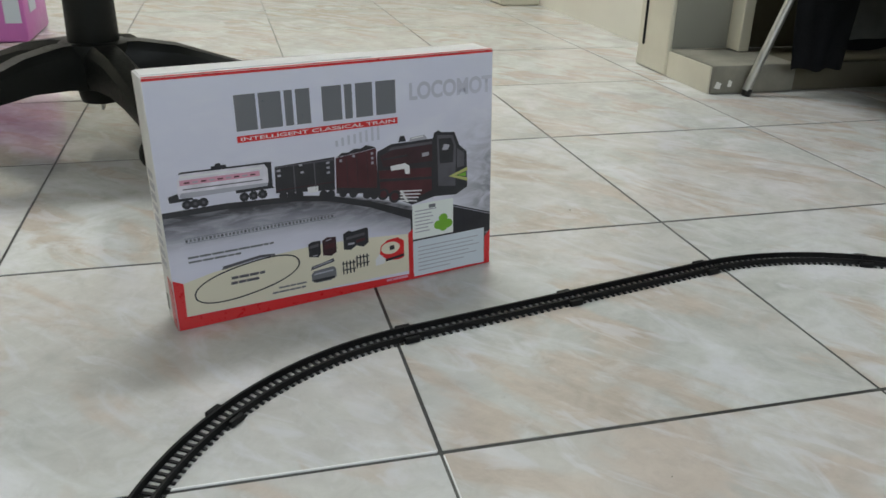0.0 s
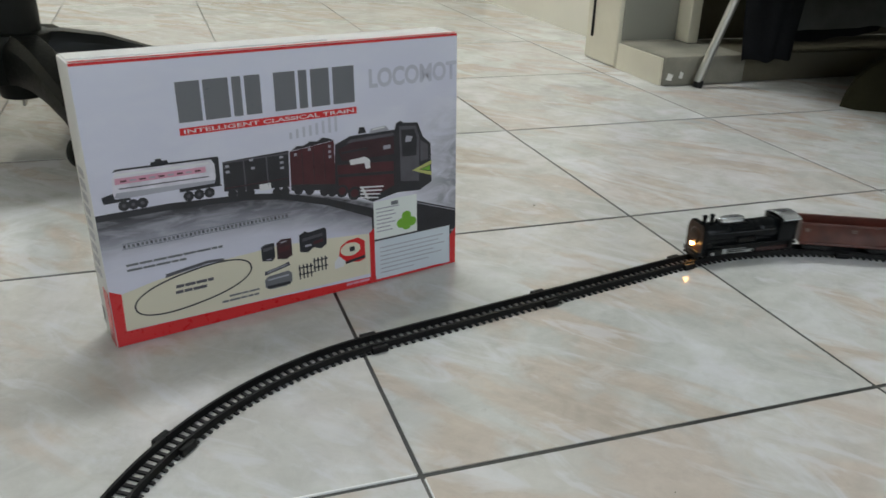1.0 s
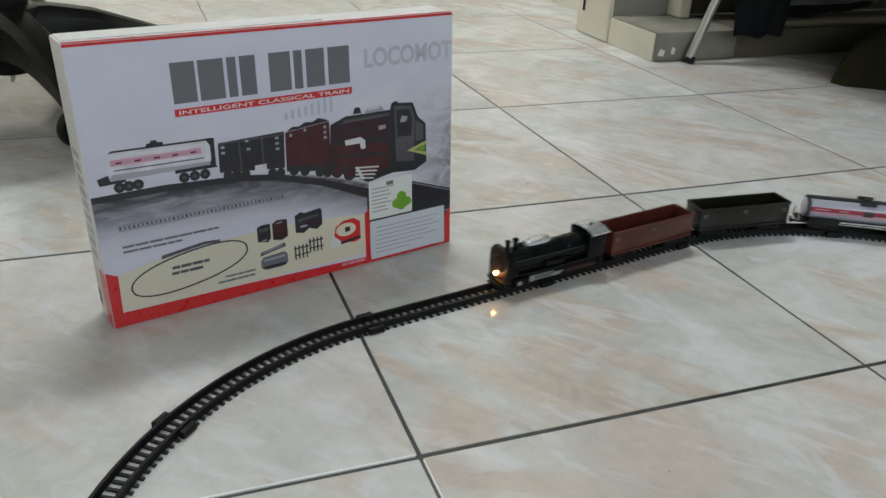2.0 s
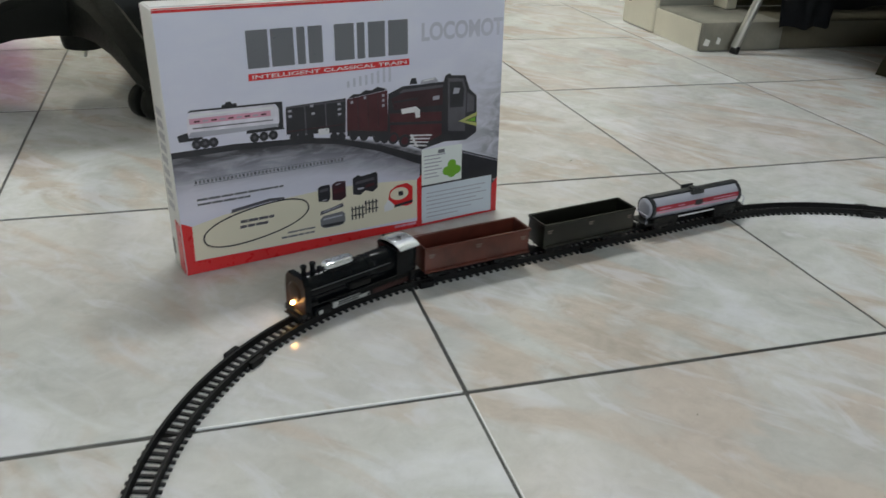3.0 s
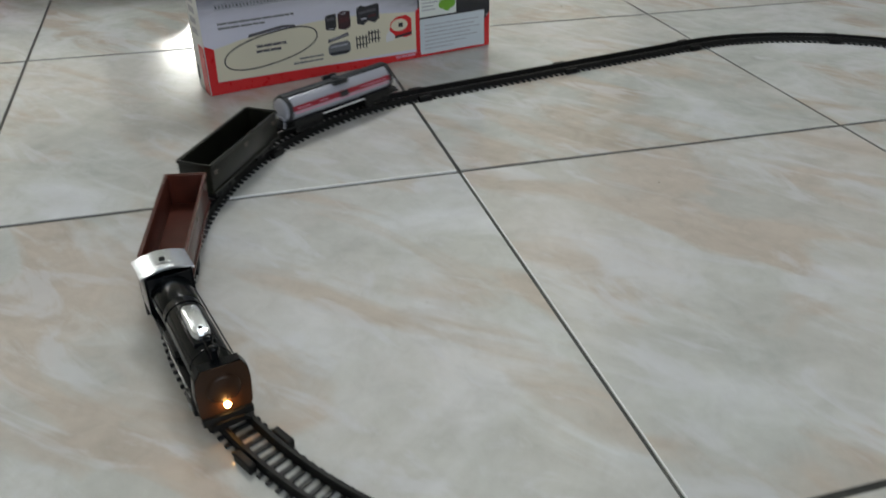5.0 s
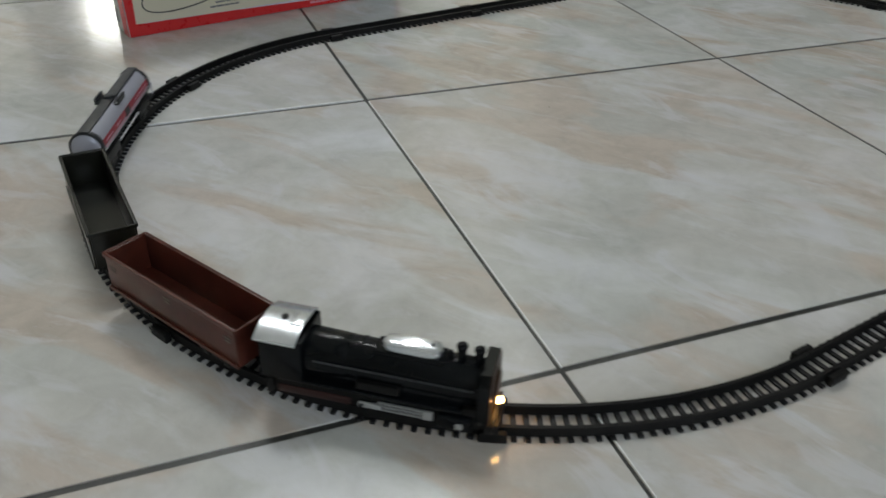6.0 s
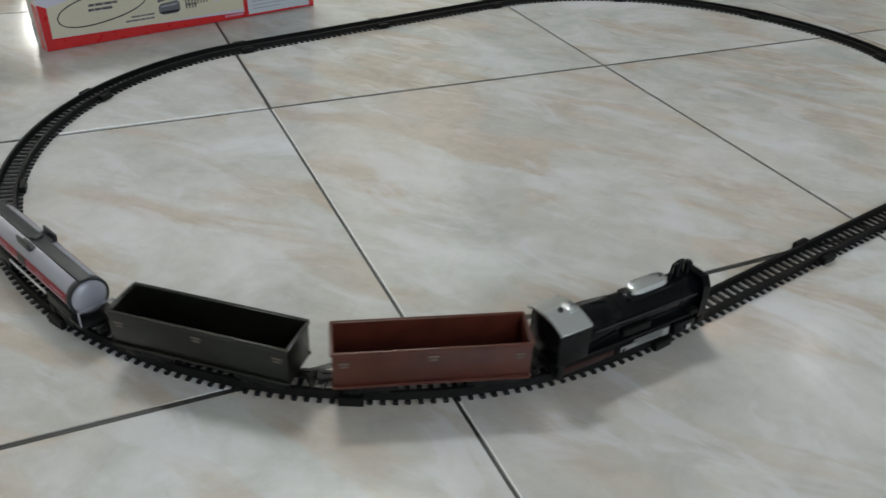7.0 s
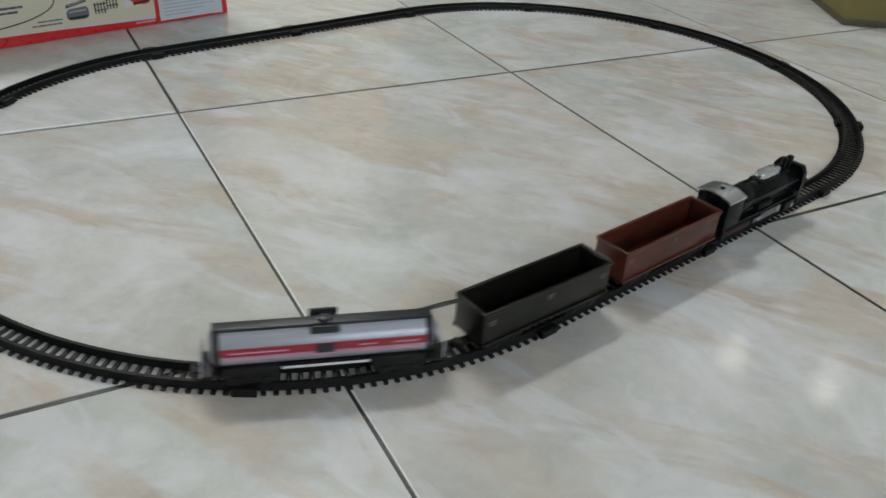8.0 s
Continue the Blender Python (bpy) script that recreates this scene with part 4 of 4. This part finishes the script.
        part("saddle", box(end * 0.044 - 0.0165, end * 0.044 + 0.0165, -0.0122, 0.0122, 0.0125, 0.0215, 0.0010), M["black_plastic"], w, "", True)
    part("underframe", box(-0.058, 0.058, -0.0055, 0.0055, 0.0145, 0.0170, 0.0005), M["black_plastic"], w, "", True)
    part("walkway", box(-0.0650, 0.0650, -0.0040, 0.0040, zc + r - 0.0008, zc + r + 0.0012, 0.0003), M["walkway"], w, "slate grey top walkway", True)
    hatch = part("hatch_platform", box(-0.0085, 0.0085, -0.0095, 0.0095, zc + r - 0.0022, zc + r - 0.0008, 0.0003), M["walkway"], w, "slate grey hatch platform", True)
    for y in (-0.0088, 0.0088):
        part("platform_rail", box(-0.0085, 0.0085, y - 0.0008, y + 0.0008, zc + r - 0.0008, zc + r + 0.0030, 0.0003), M["walkway"], hatch, "", True)
    part("hatch", tube((0, 0, zc + r), (0, 0, zc + r + 0.0034), 0.0044, 0.0038, 20, bevel=0.0006), M["walkway"], hatch, "", True)
    return w


def locomotive():
    w = thing("toy_locomotive", pose(0, 0, 0), "glossy black toy steam locomotive with silver roof and lit headlight", "toy locomotive", "toy train")
    part("chassis", box(-0.064, 0.058, -0.0116, 0.0116, 0.0090, 0.0194, 0.0008), M["fitting"], w, "", True)
    part("running_board", box(-0.060, 0.0580, -0.0142, 0.0142, 0.0195, 0.0215, 0.0005), M["loco_black"], w, "", True)
    zc, r = 0.0320, 0.0118
    bm = tube((-0.043, 0, zc), (0.0580, 0, zc), r, None, 32, bevel=0.0008)
    box(-0.043, 0.057, -0.0106, 0.0106, 0.0195, 0.0320, 0.0006, bm)
    boiler = part("boiler", bm, M["loco_black"], w, "glossy black boiler", True)
    part("firebox", tube((-0.0425, 0, zc - 0.0004), (-0.0180, 0, zc), 0.0131, 0.0119, 32, bevel=0.0006), M["loco_black"], boiler, "tapered black firebox", True)
    for x in (-0.012, 0.040):
        part("boiler_band", tube((x - 0.0006, 0, zc), (x + 0.0006, 0, zc), r + 0.0004, None, 32), M["loco_black"], boiler, "", True)
    for side in (-1, 1):
        part("handrail", tube((-0.036, side * (r + 0.0008), zc + 0.003), (0.052, side * (r + 0.0008), zc + 0.003), 0.0005, None, 8), M["walkway"], boiler, "", True)
        part("side_tank", box(-0.012, 0.012, side * 0.0118 - 0.0020, side * 0.0118 + 0.0020, 0.0225, 0.0280, 0.0010), M["fitting"], w, "sooty black side tank", True)
        part("cylinder", box(0.034, 0.052, side * 0.0125 - 0.0032, side * 0.0125 + 0.0032, 0.0095, 0.0180, 0.0012), M["loco_black"], w, "", True)
        part("front_step", box(0.047, 0.058, side * 0.0120 - 0.0025, side * 0.0120 + 0.0025, 0.0200, 0.0240, 0.0006), M["fitting"], w, "", True)
        rod = bmesh.new()
        ys = side * 0.0128
        box(-0.011, 0.002, ys - 0.0007, ys + 0.0007, 0.0105, 0.0140, 0.0005, rod)
        for z in (0.0112, 0.0134, 0.0156):
            box(0.000, 0.031, ys - 0.0007, ys + 0.0007, z - 0.0003, z + 0.0003, 0.0001, rod)
        box(0.025, 0.031, ys - 0.0008, ys + 0.0008, 0.0105, 0.0162, 0.0004, rod)
        part("coupling_rod", rod, M["rod"], w, "dull silver coupling rod", True)
        part("crank_pin", tube((-0.009, ys - 0.001, 0.0122), (-0.009, ys + 0.001, 0.0122), 0.0012, None, 10), M["black_plastic"], w, "", True)
        part("front_crank", box(0.0440, 0.0480, side * 0.0162 - 0.0005, side * 0.0162 + 0.0005, 0.0115, 0.0150, 0.0004), M["rod"], w, "dull silver valve crank", True)
        part("cab_step", box(-0.064, -0.060, side * 0.0135 - 0.0010, side * 0.0135 + 0.0010, 0.0095, 0.0190, 0.0004), M["black_plastic"], w, "black cab step", True)
        part("ash_pan", box(-0.058, -0.016, side * 0.0110 - 0.0012, side * 0.0110 + 0.0012, 0.0090, 0.0140, 0.0006), M["dark_red"], w, "dark red lower frame", True)
    # closed cab
    cab_bm = bmesh.new()
    for side in (-1, 1):
        y0, y1 = side * 0.0146, side * 0.0134
        box(-0.066, -0.042, min(y0, y1), max(y0, y1), 0.0205, 0.0460, 0.0003, cab_bm)
    box(-0.0432, -0.042, -0.0133, 0.0133, 0.0205, 0.0455, 0.0003, cab_bm)
    box(-0.066, -0.0648, -0.0133, 0.0133, 0.0205, 0.0455, 0.0003, cab_bm)
    cab_ob = part("cab", cab_bm, M["loco_black"], w, "black closed cab", True)
    arc = [(y, 0.0500 - 14.0 * y * y) for y in [(-0.0165 + 0.0033 * i) for i in range(11)]]
    out = arc + [(y, z - 0.0014) for y, z in arc[::-1]]
    roof = prism(out, Matrix(((0, 0, 1, -0.0680), (1, 0, 0, 0), (0, 1, 0, 0), (0, 0, 0, 1))), 0.0240)
    roof_ob = part("cab_roof", roof, M["silver"], w, "silver curved cab roof", True)
    part("roof_vent", tube((-0.0560, 0, 0.0496), (-0.0560, 0, 0.0508), 0.0018, None, 12), M["black_plastic"], roof_ob, "small black roof vent", True)
    part("roof_hatch", box(-0.0520, -0.0450, -0.0050, 0.0050, 0.0494, 0.0503, 0.0003), M["silver"], roof_ob, "", True)
    # dome casing: silver capsule on a dark seat
    seat = part("dome_seat", box(-0.0040, 0.0345, -0.0066, 0.0062, 0.0410, 0.0446, 0.0012), M["loco_black"], boiler, "", True)
    cap = [(0.0160 + 0.0162 * math.copysign(abs(math.cos(a)) ** 0.45, math.cos(a)), 0.0054 * math.copysign(abs(math.sin(a)) ** 0.6, math.sin(a))) for a in [2 * math.pi * i / 28 for i in range(28)]]
    bm = bmesh.new()
    rings = [[bm.verts.new(((x - 0.016) * f + 0.016, y * f, z)) for x, y in cap] for f, z in ((1.0, 0.0440), (1.0, 0.0474), (0.93, 0.0488), (0.76, 0.0495))]
    for a, b in zip(rings, rings[1:]):
        for i in range(28):
            bm.faces.new((a[i], a[(i + 1) % 28], b[(i + 1) % 28], b[i]))
    bm.faces.new(rings[-1])
    bm.faces.new(rings[0][::-1])
    bmesh.ops.recalc_face_normals(bm, faces=bm.faces[:])
    dome = part("dome_cover", bm, M["silver"], w, "silver capsule dome cover", True)
    part("dome_screw", tube((0.0270, 0, 0.0488), (0.0270, 0, 0.0500), 0.0010, None, 10), M["black_plastic"], dome, "", True)
    part("safety_valve", tube((0.0365, 0, 0.0425), (0.0365, 0, 0.0480), 0.0018, 0.0014, 14, bevel=0.0004), M["loco_black"], w, "", True)
    for x, h in ((0.0425, 0.0540), (0.0520, 0.0535)):
        bm = tube((x, 0, 0.0420), (x, 0, h - 0.002), 0.0022, 0.0026, 16)
        ball((x, 0, h - 0.0018), 0.0032, 0.0032, 0.0020, bm)
        part("chimney", bm, M["loco_black"], w, "short black chimney", True)
    # front plate with headlight
    plate = [(-0.0120, 0.0120), (0.0120, 0.0120), (0.0144, 0.0170), (0.0150, 0.0310), (0.0142, 0.0400), (0.0108, 0.0456), (-0.0108, 0.0456), (-0.0142, 0.0400), (-0.0150, 0.0310), (-0.0144, 0.0170)]
    bm = prism(plate, Matrix(((0, 0, 1, 0.0600), (1, 0, 0, 0), (0, 1, 0, 0), (0, 0, 0, 1))), 0.0016)
    hood = prism([(y * 1.02, z + 0.0005) for y, z in plate], Matrix(((0, 0, 1, 0.0548), (1, 0, 0, 0), (0, 1, 0, 0), (0, 0, 0, 1))), 0.0062)
    part("front_hood", hood, M["loco_black"], w, "black hood behind the front plate")
    face = part("front_plate", bm, M["loco_brown"], w, "smoky brown front plate")
    bm = tube((0.0615, 0, 0.0310), (0.0635, 0, 0.0310), 0.0098, 0.0078, 28, bevel=0.0006)
    part("smokebox_door", bm, M["loco_brown"], face, "", True)
    part("headlight", ball((0.0643, 0, 0.0215), 0.0019, 0.0019, 0.0019), M["headlight"], face, "small glowing warm headlight", True)
    part("buffer_beam", box(0.0590, 0.0640, -0.0140, 0.0140, 0.0100, 0.0150, 0.0006), M["black_plastic"], w, "", True)
    cow = prism([(-0.0120, 0), (0.0120, 0), (0.0080, 0.0035), (-0.0080, 0.0035)], Matrix(((0, 0, 1, 0.0605), (1, 0, 0, 0), (0, 1, 0, 0.0078), (0, 0, 0, 1))), 0.0055)
    part("pilot", cow, M["black_plastic"], w, "")
    for x, rr in ((-0.047, 0.0062), (-0.028, 0.0062), (-0.009, 0.0062), (0.0115, 0.0062), (0.036, 0.0046), (0.050, 0.0046)):
        wheel_pair(w, x, rr)
    coupler(w, -0.064, -1)
    for o in w.children_recursive:
        o.data.transform(Matrix.Diagonal((0.95, 1, 1, 1)))
    return w


loco = locomotive()
red_wagon = open_wagon("wagon_brown", "oxide red plastic open toy wagon behind the locomotive")
dark_wagon = open_wagon("wagon_green", "olive black plastic open toy wagon in the train")
tanker = tank_wagon()

# ---------------------------------------------------------------- floor tiles
tile_mesh = finish("tile", box(-0.1984, 0.1984, -0.1977, 0.1977, -0.0060, 0.0, 0.0005), M["tile"])
rest = bmesh.new()
for i in range(-8, 12):
    for j in range(-8, 14):
        x, y = (i + 0.5) * TILE, (j + 0.5) * TILE
        if -5 <= i <= 5 and -4 <= j <= 9:
            o = new("tile", tile_mesh)
            o.parent = floor
            o.matrix_basis = pose(x, y, random.uniform(-0.0002, 0.0), random.uniform(-0.04, 0.04), random.uniform(-0.04, 0.04), 0)
        elif X0 - 0.2 < x < X1 + 0.2 and Y0 - 0.2 < y < Y1 + 0.2:
            box(x - 0.1979, x + 0.1979, y - 0.1979, y + 0.1979, -0.006, 0.0, 0, rest)
part("grout_trace_and_glint", box(-0.200, -0.003, 0.0009, 0.0026, -0.0012, 0.0006, 0.0004), M["pale_grout_and_glint"], floor, "pale cement trace in one joint")
# These two strips paint the glint of light on the tile edge.
part("grout_trace_and_glint", box(0.0006, 0.0019, -0.398, -0.004, -0.0014, 0.0003, 0.0003), M["pale_grout_and_glint"], floor, "thin pale strip painting the glint beside one joint")
part("grout_trace_and_glint", box(0.0008, 0.0019, -0.640, -0.440, -0.0014, 0.0004, 0.0003), M["pale_grout_and_glint"], floor, "thin pale strip painting the glint beside one joint")
far = new("outer_tiles", finish("outer_tiles", rest, M["tile"]))
far.parent = floor
tagged(far, "glossy marbled floor tiles further off", kind="stuff")


# ---------------------------------------------------------------- movement
GAP = [(0.0, -0.503), (0.5, -0.391), (1.0, -0.271), (1.2, -0.2245), (2.3, 0.065), (2.5, 0.1205), (3.0, 0.256), (3.5, 0.360), (4.0, 0.470), (4.5, 0.578), (5.0, 0.697), (5.2, 0.741), (6.3, 0.994), (6.5, 1.041), (7.0, 1.158), (7.5, 1.283), (8.0, 1.442)]


def gap_at(t):
    """How far along the oval the coupling between the two open wagons is."""
    k = max(0, min(len(GAP) - 2, sum(1 for a, _ in GAP if a <= t) - 1))
    slope = []
    for i in (k, k + 1):
        lo, hi = max(0, i - 1), min(len(GAP) - 1, i + 1)
        slope.append((GAP[hi][1] - GAP[lo][1]) / (GAP[hi][0] - GAP[lo][0]))
    (t0, a), (t1, b) = GAP[k], GAP[k + 1]
    h = t1 - t0
    f = (t - t0) / h
    return (2 * f ** 3 - 3 * f ** 2 + 1) * a + (f ** 3 - 2 * f ** 2 + f) * h * slope[0] + (3 * f ** 2 - 2 * f ** 3) * b + (f ** 3 - f ** 2) * h * slope[1]


def motions():
    for ob, offset, base in ((loco, 0.1940, 0.058), (red_wagon, 0.0645, 0.072), (dark_wagon, -0.0680, 0.072), (tanker, -0.218, 0.088)):
        rows = []
        for i in range(81):
            t = i / 10
            s = gap_at(t) + offset
            a, _ = on_oval(s - base / 2)
            b, _ = on_oval(s + base / 2)
            mid, d = (a + b) / 2, b - a
            rows.append((t, Matrix.Translation(mid) @ Matrix.Rotation(math.atan2(d.y, d.x), 4, "Z")))
        walk(ob, rows)


motions()
